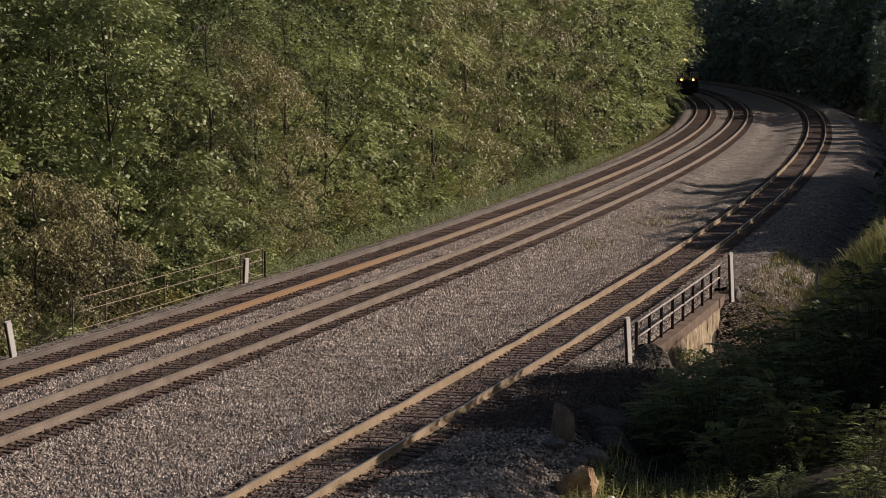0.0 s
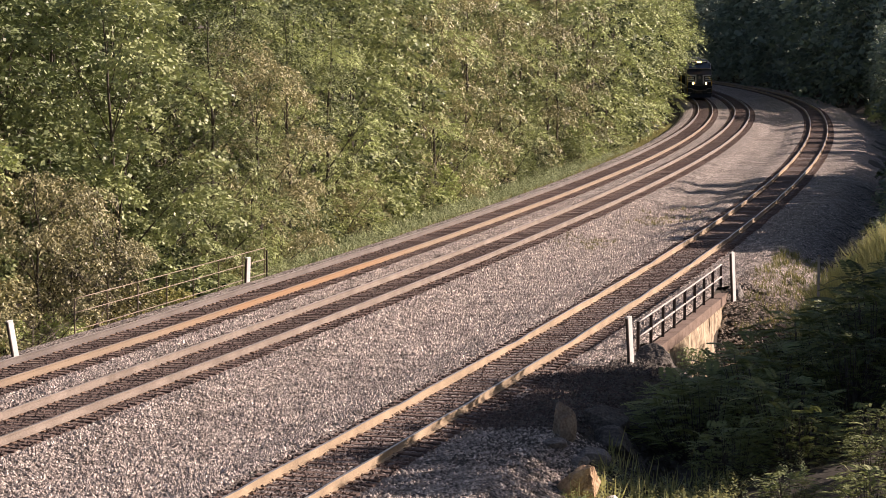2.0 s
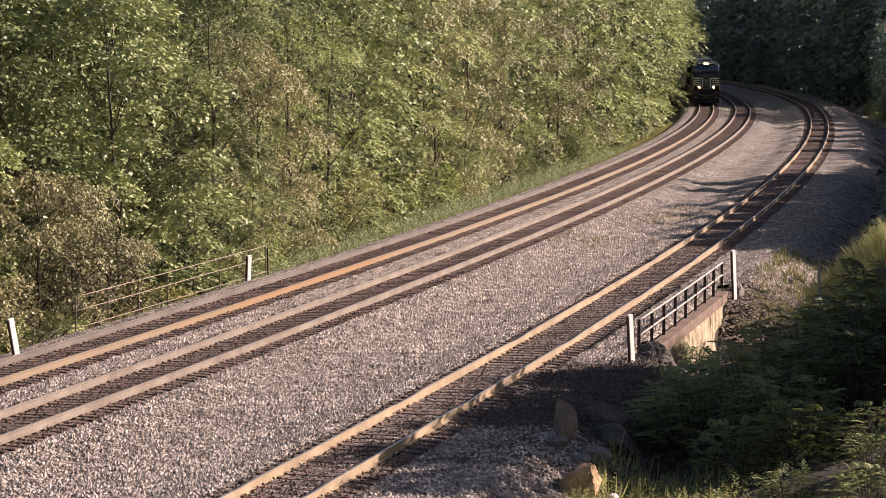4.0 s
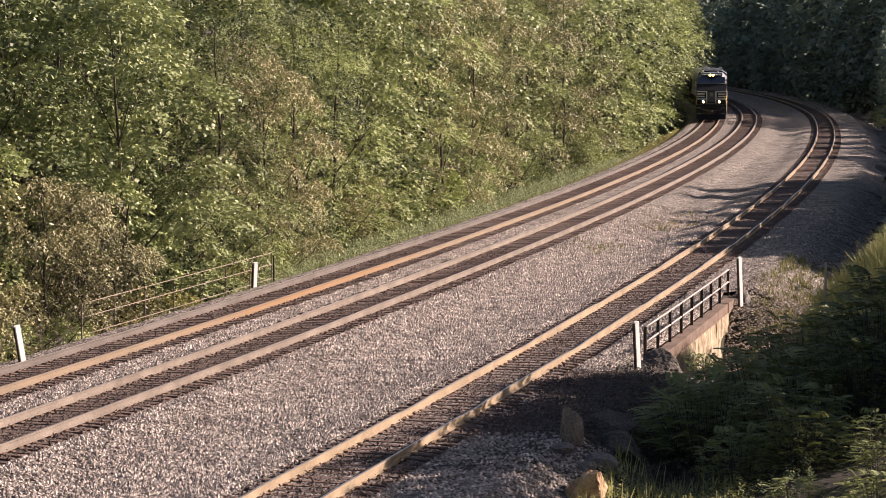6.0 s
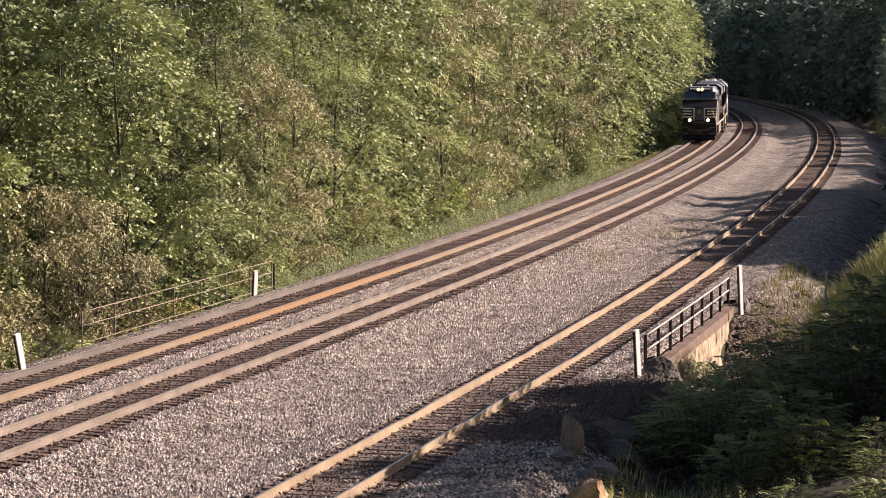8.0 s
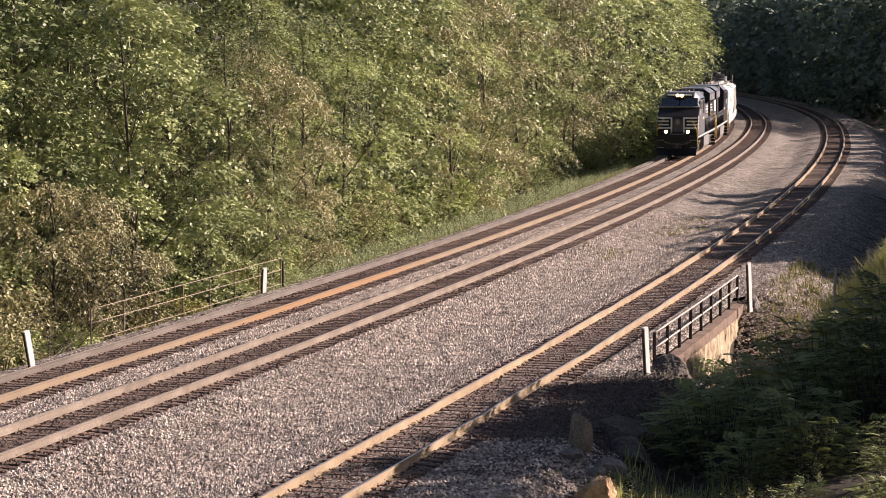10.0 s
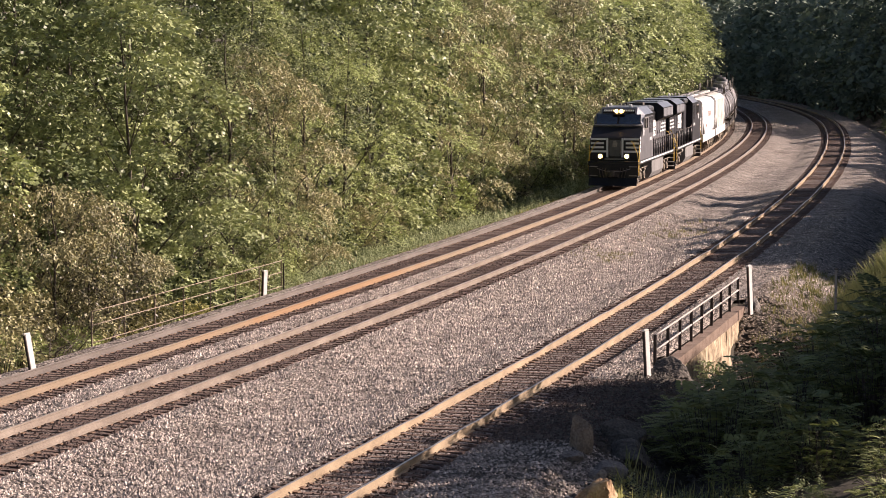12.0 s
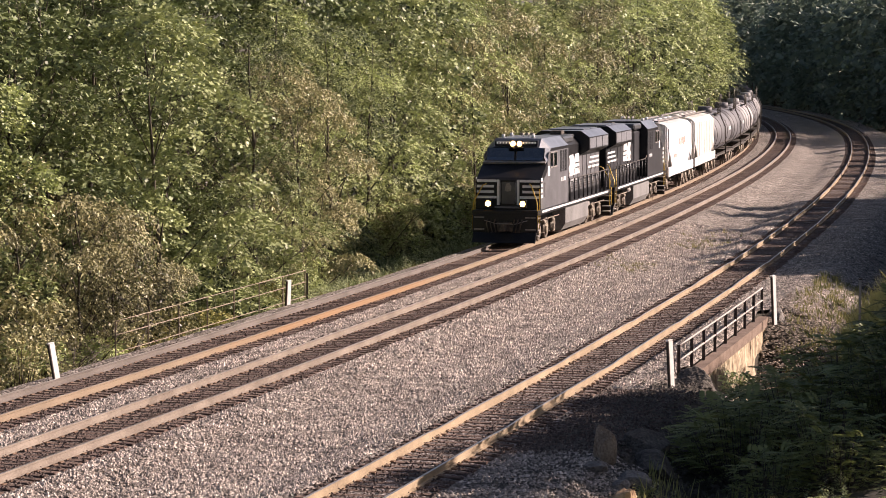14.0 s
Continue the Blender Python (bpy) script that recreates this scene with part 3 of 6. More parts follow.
FAR = Nursery([
    make_tree("maple_tree", 34, 15.0, 3.9, 22, 5600, 0.29, M_GREEN, "tall broad-leaved tree on the valley side", twigs=0),
    make_tree("locust_tree", 35, 16.0, 4.0, 22, 6000, 0.26, M_LIME, "tall yellow-green tree on the valley side", twigs=0),
    make_tree("elm_tree", 36, 14.0, 3.6, 21, 5000, 0.28, M_OLIVE, "olive tree turning brown on the valley side", twigs=0),
    make_tree("locust_tree", 37, 17.0, 4.7, 30, 4800, 0.28, M_LIME, "tall overhanging yellow-green tree round the bend", low=0.34, twigs=0),
    make_tree("oak_tree", 38, 15.0, 3.9, 22, 5200, 0.28, M_BACK_SHADE, "oak behind the edge of the woods, its leaf colour darkened for shade", twigs=0)])
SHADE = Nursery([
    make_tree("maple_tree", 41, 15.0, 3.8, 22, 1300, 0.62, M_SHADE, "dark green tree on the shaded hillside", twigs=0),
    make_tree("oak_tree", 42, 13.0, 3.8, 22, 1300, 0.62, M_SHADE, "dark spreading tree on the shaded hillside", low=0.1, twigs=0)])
BRUSH = Nursery([
    make_shrub("shrub", 26, 2.6, 1.6, 1500, 0.20, M_LIME, "light green shrub beside the bend of the line"),
    make_shrub("shrub", 27, 2.8, 1.6, 1500, 0.20, M_OLIVE, "brownish olive shrub beside the bend of the line"),
    make_shrub("shrub", 28, 2.7, 1.6, 1500, 0.20, M_GREEN, "dense green shrub beside the bend of the line")])
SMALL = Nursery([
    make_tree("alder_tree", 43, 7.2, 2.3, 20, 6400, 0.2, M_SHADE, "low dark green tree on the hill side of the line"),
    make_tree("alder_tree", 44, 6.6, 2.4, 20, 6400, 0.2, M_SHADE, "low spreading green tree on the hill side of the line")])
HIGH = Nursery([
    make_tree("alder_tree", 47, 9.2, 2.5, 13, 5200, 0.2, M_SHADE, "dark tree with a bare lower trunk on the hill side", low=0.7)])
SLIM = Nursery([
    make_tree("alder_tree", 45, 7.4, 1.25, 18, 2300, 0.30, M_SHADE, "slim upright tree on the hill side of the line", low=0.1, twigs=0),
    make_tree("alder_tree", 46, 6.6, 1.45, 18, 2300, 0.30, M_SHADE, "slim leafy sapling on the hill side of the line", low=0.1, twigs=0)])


def kind_at(y, belts):
    """The kind of tree that grows at Y, by belts of (end of the belt, kinds taken in turn)."""
    for end, kinds in belts:
        if y < end:
            return kinds[int(y * 0.37) % len(kinds)]
    return belts[-1][1][0]


def build_woods():
    rng = random.Random(7)
    # woods side, close: three ranks of trees, the first down to the verge
    second = ((89, (4, 5)), (106, (4, 4, 0)), (111, (1, 4)), (118, (4, 2)), (124, (4, 1)), (200, (1, 4)))
    big = ((71.0, -7.6, 2, 0.95), (76.5, -8.0, 3, 0.92), (91.0, -7.4, 0, 1.08), (101.0, -7.2, 1, 0.96), (108.5, -7.5, 2, 1.02), (116.5, -8.8, 5, 0.95), (124.5, -9.2, 1, 1.02))
    for i, (y, off, kind, sc) in enumerate(big):
        NEAR.put(kind, *beside(1, y, off), sc, 0.9 * i, "trees of the woods", sink=0.2)
    low = ((79.8, -5.6, 2, 0.92), (82.2, -5.4, 2, 0.95), (85.0, -5.8, 2, 0.82), (88.6, -5.8, 3, 0.5), (95.6, -6.2, 0, 0.62), (98.0, -6.6, 3, 0.5), (104.4, -6.8, 1, 0.6), (112.4, -7.9, 2, 0.7), (120.6, -9.0, 3, 0.8), (86.6, -5.5, 3, 0.52), (88.2, -5.9, 0, 0.62), (90.6, -5.6, 0, 0.55), (92.8, -5.8, 1, 0.5), (78.8, -5.9, 3, 0.6), (84.6, -4.5, 4, 0.55), (89.5, -5.0, 4, 0.5), (109.0, -7.0, 4, 0.5))
    for i, (y, off, kind, sc) in enumerate(low):
        EDGE.put(kind, *beside(1, y, off), sc, 1.3 * i, "small trees at the edge of the woods", sink=0.2)
    for i, y in enumerate(stations(1, 5.4, 66.0, 128.0)):
        x, yy = beside(1, y + rng.uniform(-0.7, 0.7), -12.0 + rng.uniform(-0.7, 0.7))
        NEAR.put(kind_at(y, second), x, yy, rng.uniform(0.98, 1.2), rng.uniform(0, 6.28), "trees of the woods", sink=0.2)
    for y in stations(1, 4.2, 70.0, 128.0):
        x, yy = beside(1, y + rng.uniform(-0.9, 0.9), -16.5 + rng.uniform(-0.9, 0.9))
        NEAR.put(rng.choice((4, 4, 4, 5)), x, yy, rng.uniform(1.05, 1.3), rng.uniform(0, 6.28), "trees of the woods", sink=0.3)
    for y in stations(1, 4.6, 74.0, 134.0):
        x, yy = beside(1, y + rng.uniform(-0.9, 0.9), -21.5 + rng.uniform(-1.2, 1.2))
        FAR.put(rng.choice((0, 4, 4, 2)), x, yy, rng.uniform(0.95, 1.15), rng.uniform(0, 6.28), "trees of the woods", sink=0.3)
    # farther along the bend
    for off, step in ((-7.4, 6.4), (-12.4, 5.6)):
        for y in stations(1, step, 130.0, 345.0):
            front = off > -9
            x, yy = beside(1, y + rng.uniform(-1.2, 1.2), off - 2.3 * (1 - smooth(180, 215, y)) + (rng.uniform(-1.7, 0.9) if front else rng.uniform(-0.9, 0.9)))
            kind = MID if y < 195 and front else FAR
            kind.put(rng.choice((0, 1, 1, 2) if front else (4, 4, 0, 1)), x, yy, rng.uniform(0.9, 1.2), rng.uniform(0, 6.28), "trees of the woods", sink=0.3)
    for y in stations(1, 5.2, 128.0, 230.0):
        x, yy = beside(1, y + rng.uniform(-1.0, 1.0), -6.4 - 2.3 * (1 - smooth(180, 215, y)) + rng.uniform(-0.6, 0.4))
        EDGE.put(rng.choice((0, 1, 2, 3)), x, yy, rng.uniform(0.45, 0.75), rng.uniform(0, 6.28), "small trees at the edge of the woods", sink=0.2)
    for y in stations(1, 5.0, 262.0, 342.0):
        x, yy = beside(1, y, -7.0 + rng.uniform(-0.25, 0.25))
        FAR.put(3, x, yy, rng.uniform(0.95, 1.1), rng.uniform(0, 6.28), "trees of the woods", sink=0.3)
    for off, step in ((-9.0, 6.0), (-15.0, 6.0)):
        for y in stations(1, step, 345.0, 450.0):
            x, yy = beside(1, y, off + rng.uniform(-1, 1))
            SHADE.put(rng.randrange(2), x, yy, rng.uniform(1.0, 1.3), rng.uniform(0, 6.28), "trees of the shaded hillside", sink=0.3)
    # shrubs along the verge
    for y in stations(1, 1.9, 74.0, 128.0):
        x, yy = beside(1, y, (-4.6 if y < 94 else -6.1 if y < 106 else -8.7) + rng.uniform(-0.5, 0.35))
        SHRUBS.put(rng.choice((0, 1, 2, 0, 1, 2, 0, 3)), x, yy, rng.uniform(0.6, 1.1), rng.uniform(0, 6.28), "shrubs along the line")
    for i, (y, off, sc) in enumerate(((76.0, -6.2, 1.1), (77.4, -5.6, 1.3), (80.2, -5.2, 1.2), (82.6, -4.9, 0.9), (85.2, -5.0, 1.2), (88.0, -5.1, 1.1), (91.0, -5.2, 1.2))):
        SHRUBS.put((0, 1, 0, 3, 3, 0, 2)[i], *beside(1, y, off), sc, 2.1 * i, "shrubs along the line")
    for y in stations(1, 2.6, 128.0, 300.0):
        x, yy = beside(1, y, (-9.2 if y < 190 else -6.8) + rng.uniform(-0.5, 0.4))
        BRUSH.put(rng.choice((0, 1, 2, 0)), x, yy, rng.uniform(0.9, 1.4) * (0.8 if y < 185 else 1.0), rng.uniform(0, 6.28), "shrubs along the line")
    # hill side: slim trees whose long shadows bar the tracks, shrubs below them, then the tall dark wood round the bend
    for y in stations(3, 2.7, 111.0, 160.0):
        x, yy = beside(3, y, 8.8 + rng.uniform(-0.9, 0.9))
        SLIM.put(rng.randrange(2), x, yy, rng.uniform(0.78, 0.98) * (1.0 + 0.25 * smooth(130, 150, y)), rng.uniform(0, 6.28), "slim trees on the hill side", sink=0.2)
    for y, sc in ((115.0, 1.05), (120.5, 1.05), (126.0, 1.1), (132.0, 1.1), (138.5, 1.15), (151.0, 1.3), (157.0, 1.3)):
        SLIM.put(0, *beside(3, y, 9.0), sc, y, "slim trees on the hill side", sink=0.2)
        SLIM.put(1, *beside(3, y + 0.8, 11.2), sc, y, "slim trees on the hill side", sink=0.2)
    for y in stations(3, 3.1, 109.0, 158.0):
        x, yy = beside(3, y, 9.4 + rng.uniform(-0.5, 0.8))
        SMALL.put(rng.randrange(2), x, yy, rng.uniform(0.74, 0.95), rng.uniform(0, 6.28), "low trees on the hill side", sink=0.2)
    for y in (*stations(3, 1.9, 106.0, 171.0), *stations(3, 1.9, 178.0, 188.0)):
        x, yy = beside(3, y, 8.4 + rng.uniform(-0.3, 0.5))
        SMALL.put(rng.randrange(2), x, yy, rng.uniform(0.54, 0.66), rng.uniform(0, 6.28), "low trees on the hill side", sink=0.2)
    for y in (*stations(3, 2.2, 107.0, 172.0), *stations(3, 2.2, 178.5, 184.0)):
        x, yy = beside(3, y, 12.0 + rng.uniform(-0.4, 0.4))
        SMALL.put(rng.randrange(2), x, yy, rng.uniform(0.64, 0.74), rng.uniform(0, 6.28), "low trees on the hill side", sink=0.2)
    for y in stations(3, 2.6, 182.0, 252.0):
        x, yy = beside(3, y, 12.2 + rng.uniform(-0.4, 0.4))
        SMALL.put(rng.randrange(2), x, yy, rng.uniform(0.5, 0.6), rng.uniform(0, 6.28), "low trees on the hill side", sink=0.2)
    for y, sc in ((189.0, 1.1), (204.5, 1.1), (213.0, 1.1), (225.5, 1.15), (238.0, 1.2), (247.0, 1.2)):
        SMALL.put(0, *beside(3, y, 9.6), sc, y, "low trees on the hill side", sink=0.2)
        SMALL.put(1, *beside(3, y + 1.0, 12.4), sc, y, "low trees on the hill side", sink=0.2)
    for y in stations(3, 3.0, 158.0, 250.0):
        SMALL.put(int(y) % 2, *beside(3, y, 9.2 + rng.uniform(-0.5, 0.7)), rng.uniform(0.45, 0.6), rng.uniform(0, 6.28), "low trees on the hill side", sink=0.2)
    for y in stations(3, 3.8, 252.0, 300.0):
        x, yy = beside(3, y, 9.0 + rng.uniform(-0.5, 0.7))
        SLIM.put(rng.randrange(2), x, yy, rng.uniform(1.35, 1.75), rng.uniform(0, 6.28), "slim trees on the hill side", sink=0.2)
    for y in stations(3, 2.6, 97.0, 290.0):
        x, yy = beside(3, y, 7.6 + rng.uniform(-0.4, 0.8))
        BRUSH.put(rng.choice((2, 2, 0)), x, yy, rng.uniform(0.6, 0.95), rng.uniform(0, 6.28), "shrubs on the hill side")
    for y in (*stations(3, 2.3, 140.0, 172.0), *stations(3, 2.3, 180.0, 262.0)):
        SMALL.put(int(y * 3) % 2, *beside(3, y, 16.4 + rng.uniform(-0.5, 0.5)), rng.uniform(0.7, 0.85), rng.uniform(0, 6.28), "low trees on the hill side", sink=0.2)
    for y in stations(3, 1.8, 128.0, 262.0):
        BRUSH.put(2 if rng.random() < 0.8 else 0, *beside(3, y, 8.3 + rng.uniform(-0.4, 0.4)), rng.uniform(0.85, 1.15), rng.uniform(0, 6.28), "shrubs on the hill side")
    SMALL.put(0, *beside(3, 108.0, 9.2), 0.7, 1.0, "low trees on the hill side", sink=0.2)
    for i, (y, off, kind, sc) in enumerate(((104.0, 7.3, 1, 0.5), (101.0, 6.9, 3, 0.42), (129.0, 7.4, 1, 0.72), (146.0, 7.0, 3, 1.05), (163.0, 7.4, 1, 0.6))):
        EDGE.put(kind, *beside(3, y, off), sc, 1.7 * i, "leafy trees on the hill side", sink=0.2)
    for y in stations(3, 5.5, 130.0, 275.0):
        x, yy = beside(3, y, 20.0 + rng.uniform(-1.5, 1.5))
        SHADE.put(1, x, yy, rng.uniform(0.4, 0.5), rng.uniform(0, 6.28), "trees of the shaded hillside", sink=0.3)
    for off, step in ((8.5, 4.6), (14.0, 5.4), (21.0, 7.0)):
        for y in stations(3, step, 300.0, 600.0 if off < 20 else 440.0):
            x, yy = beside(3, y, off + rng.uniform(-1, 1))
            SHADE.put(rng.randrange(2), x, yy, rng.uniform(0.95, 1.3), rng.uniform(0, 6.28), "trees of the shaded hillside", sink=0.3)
    # undergrowth at the foot of the culvert wall
    for i, (y, off, sc) in enumerate(((72.2, 4.3, 0.8), (73.4, 4.0, 0.86), (75.2, 4.0, 0.92), (77.0, 4.1, 0.82), (79.0, 4.2, 0.58), (81.2, 4.4, 0.5), (83.5, 4.6, 0.42), (74.2, 5.0, 0.8), (77.6, 5.2, 0.7))):
        SHRUBS.put((2, 1, 2)[i % 3], *beside(3, y, off), sc * 0.8, 1.9 * i, "shrubs below the culvert wall", sink=0.1)
    # the trees whose shade lies over the near end of the outer track
    for y, off, sc in ((62.5, 12.4, 1.0), (65, 12.2, 1.05), (68, 12.8, 1.05), (71, 12.4, 1.0), (72.2, 13.6, 1.05), (72.6, 11.5, 0.75), (73.2, 15.0, 1.1), (60.5, 12.4, 0.62), (63.0, 15.0, 1.13), (65, 15.8, 1.12), (67, 15.2, 1.13), (69, 15.8, 1.12), (71, 15.2, 1.1), (62.2, 13.6, 1.0), (66.2, 13.8, 1.05), (66.5, 11.2, 0.7), (69.5, 11.0, 0.65), (56.2, 14.6, 0.64), (54.6, 14.2, 0.5)):
        x, yy = beside(3, y, off)
        SMALL.put(rng.randrange(2), x, yy, sc * 0.9, rng.uniform(0, 6.28), "low trees on the hill side", sink=0.2)
    for y, off, sc in ((53.5, 14.6, 0.86), (58.6, 15.0, 0.84), (62.0, 14.8, 0.82)):
        HIGH.put(0, *beside(3, y, off), sc, y, "tall trees on the hill side", sink=0.2)


build_woods()
for stock in (NEAR, EDGE, SHRUBS, MID, FAR, SHADE, BRUSH, SMALL, HIGH, SLIM):
    stock.tidy()



def make_bare_bush(name, seed, height, spread, label):
    """Leafless, much-branched twigs rising from one stool."""
    rng = np.random.default_rng(seed)
    top = tagged(new(name), label, "shrub")
    bm = bmesh.new()
    for i in range(26):
        a = rng.uniform(0, 2 * math.pi)
        tip = np.array([math.cos(a) * spread * rng.uniform(0.3, 1.0), math.sin(a) * spread * rng.uniform(0.3, 1.0), height * rng.uniform(0.5, 1.0)])
        mid = tip * np.array([0.4, 0.4, 0.62]) + rng.normal(size=3) * 0.1
        add_tube(bm, [(0.1 * math.cos(a), 0.1 * math.sin(a), -0.2), mid, tip], [0.026, 0.018, 0.007], 4)
        for j in range(6):
            f = rng.uniform(0.1, 0.95)
            root = mid + (tip - mid) * f
            add_tube(bm, [root, root + rng.normal(size=3) * np.array([0.4, 0.4, 0.3])], [0.010, 0.004], 3)
    part("branch", bm, M_TWIG, top)
    return top


M_TWIG = paint("pale_dead_twigs", [(0.06, 0.05, 0.04), (0.15, 0.125, 0.10)], 3.0, 0.9, 0.3, 20.0)
BARE = Nursery([make_bare_bush("dead_bush", 71, 2.4, 1.5, "bare grey bush with dead twigs beside the fence"),
                make_bare_bush("dead_bush", 72, 2.0, 1.7, "low bare bush of tangled grey twigs")])
for i, (y, off, sc) in enumerate(((76.6, -4.5, 0.9), (79.0, -4.2, 0.7), (81.5, -4.7, 0.8))):
    BARE.put(i % 2, *beside(1, y, off), sc, i * 1.7, "bare bushes by the fence")

def make_gnarled_tree(name, seed, height, label):
    """A crooked dark trunk with forking limbs and thin brownish leaves on the twigs."""
    rng = np.random.default_rng(seed)
    top = tagged(new(name), label, "tree")
    bm = bmesh.new()
    ends = []

    def grow(p, d, long, r, depth):
        pts, rad = [p], [r]
        for i in range(4):
            d = d + rng.normal(size=3) * 0.28
            d[2] += 0.10
            d = d / np.linalg.norm(d)
            p = p + d * long / 4
            pts.append(p)
            rad.append(r * (1 - 0.14 * (i + 1)))
            if depth and i > 0:
                side = d * 0.6 + rng.normal(size=3) * 0.75
                grow(p, side / np.linalg.norm(side), long * rng.uniform(0.45, 0.7), r * 0.5, depth - 1)
        add_tube(bm, pts, rad, 6 if depth > 1 else 4)
        ends.append((p, 0.34))

    grow(np.array([0, 0, -0.2]), np.array([0.1, 0.05, 1.0]), height * 0.62, 0.085, 3)
    part("trunk", bm, M_BARK, top)
    c, w, s = sprays(rng, ends, 2600, 6, 0.12, 0.6, 0.4)
    l = 0.12 * rng.uniform(0.65, 1.3, len(c))
    piece("crown", leaf_mesh("crown", c, w, s, l, l * 0.5, M_OLIVE), top)
    return top


GNARLED = Nursery([make_gnarled_tree("hawthorn_tree", 81, 5.2, "crooked dark-barked small tree with thin brownish leaves"),
                   make_gnarled_tree("hawthorn_tree", 82, 4.6, "small crooked tree with bare dark limbs by the fence")])
for i, (y, off, sc) in enumerate(((79.4, -4.3, 1.0), (77.2, -6.0, 1.25), (83.6, -5.0, 0.9))):
    GNARLED.put(i % 2, *beside(1, y, off), sc, 1.1 * i, "crooked trees by the fence", sink=0.1)

# thickets on the hill side of the culvert
SUMACS = Nursery([
    make_sumac("sumac_bush", 51, 2.0, 1.7, 270, "dark green sumac thicket with feathered leaves", M_SUMAC),
    make_sumac("sumac_bush", 52, 1.7, 1.5, 330, "sumac thicket with feathered green leaves", M_GREEN)])


def build_thickets():
    rng = random.Random(5)
    spots = [(60, 6.3, 1.0), (62, 7.6, 1.1), (64.5, 6.4, 0.9), (66.5, 8.0, 1.15), (59, 8.4, 0.8), (61.5, 9.6, 0.95), (69.5, 7.3, 0.85), (72, 8.6, 0.9),
             (64.5, 9.8, 1.2), (68, 10.0, 1.25), (72, 10.6, 1.0), (61, 5.2, 0.62), (63.5, 5.0, 0.6), (66, 5.4, 0.7), (57.5, 10.4, 0.5), (57.0, 7.4, 0.6), (57.4, 8.8, 0.7), (54.0, 9.0, 0.42), (55.2, 10.6, 0.42), (51.5, 10.9, 0.5)]
    for y, off, sc in spots:
        x, yy = beside(3, y, off)
        SUMACS.put(0, x, yy, sc, rng.uniform(0, 6.28), "thickets on the hill side", sink=0.1)
    for y, off, sc in ((40, 12.75, 0.5), (42.5, 13.3, 0.55)):
        x, yy = beside(3, y, off)
        SUMACS.put(1, x, yy, sc, rng.uniform(0, 6.28), "thickets on the hill side", sink=0.1)


build_thickets()


def grass_patch(name, seed, count, spot, height, label, mat=None, wide=0.02, wild=0.32):
    """Blades and weed stalks as one mesh; spot() gives a place for each tuft."""
    rng = np.random.default_rng(seed)
    cs, ws, ls = [], [], []
    r2 = random.Random(seed)
    for i in range(count):
        x, y = spot(r2)
        z = relief(x, y) - 0.03
        h = height * rng.uniform(0.5, 1.25)
        for j in range(7):
            w = rng.normal(size=3) * wild + np.array([0, 0, 1.0])
            cs.append((x + rng.normal() * 0.07, y + rng.normal() * 0.07, z))
            ws.append(w / np.linalg.norm(w))
            ls.append(h * rng.uniform(0.5, 1.0))
    c, w, l = np.array(cs), np.array(ws), np.array(ls)
    s = unit(np.cross(w, rng.normal(size=w.shape)))
    ob = new(name, leaf_mesh(name, c, w, s, l, wide + 0.02 * l, mat or M_GRASS))
    return tagged(ob, label, "grass", kind="stuff")


def weed_patch(name, seed, count, spot, height, size, label, mat):
    """Leafy upright weeds as one mesh: small leaves by turns up each curved stalk."""
    rng, r2 = np.random.default_rng(seed), random.Random(seed)
    per = 16
    root = np.array([(x, y, relief(x, y) - 0.02) for x, y in (spot(r2) for i in range(count))])
    way = unit(rng.normal(size=(count, 3)) * 0.25 + np.array([0, 0, 1.0]))
    bow = rng.normal(size=(count, 1, 3)) * np.array([0.22, 0.22, 0.0])
    tall = (height * rng.uniform(0.5, 1.2, (count, 1, 1)))
    t = np.linspace(0.12, 1.0, per).reshape(1, per, 1)
    c = root[:, None] + way[:, None] * tall * t + bow * tall * t * t
    a = np.arange(per) * 2.4 + rng.uniform(0, 6.28, (count, 1))
    out = np.stack([np.cos(a), np.sin(a), 0.35 + 0.25 * rng.normal(size=a.shape)], 2)
    w = unit(out.reshape(-1, 3))
    s = unit(np.cross(w, np.array([0, 0, 1.0]) + rng.normal(size=w.shape) * 0.3))
    l = (size * (1.2 - 0.6 * t[:, :, 0]) * rng.uniform(0.7, 1.3, (count, per))).ravel()
    ob = new(name, leaf_mesh(name, c.reshape(-1, 3), w, s, l, l * 0.36, mat))
    return tagged(ob, label, "weeds", kind="stuff")


grass_patch("verge_grass", 61, 7500, lambda r: beside(1, 62 + 190 * r.random() ** 1.1, -3.9 + r.uniform(-1.5, 0.85)), 0.5, "rough grass and weeds along the woods side")
grass_patch("bank_grass", 62, 5200, lambda r: beside(3, r.uniform(73.5, 83), r.uniform(6.9, 11.5)), 1.25, "tall yellow-green grass on the bank", M_TALL, 0.014, 0.36)
grass_patch("verge_weeds", 66, 11000, lambda r: beside(1, 100 + 100 * r.random() ** 1.2, r.uniform(-9.2, -3.3)), 0.6, "grey-green weeds between the ballast and the woods", M_HERB, 0.085, 0.75)
weed_patch("slope_herbs", 67, 420, lambda r: beside(3, r.uniform(50.5, 56.6), r.uniform(4.7, 8.0)), 0.5, 0.12, "leafy yellow-green weeds at the foot of the slope", M_TALL)
grass_patch("slope_grass", 70, 60, lambda r: beside(3, r.uniform(52, 57.5), r.uniform(4.6, 7.4)), 0.8, "tall seeding grass on the slope below the track", M_TALL, 0.016, 0.2)
weed_patch("slope_weeds", 63, 360, lambda r: beside(3, r.uniform(51, 57), 4.6 + 4.6 * r.random()), 0.4, 0.11, "low leafy weeds on the slope below the track", M_HERB)
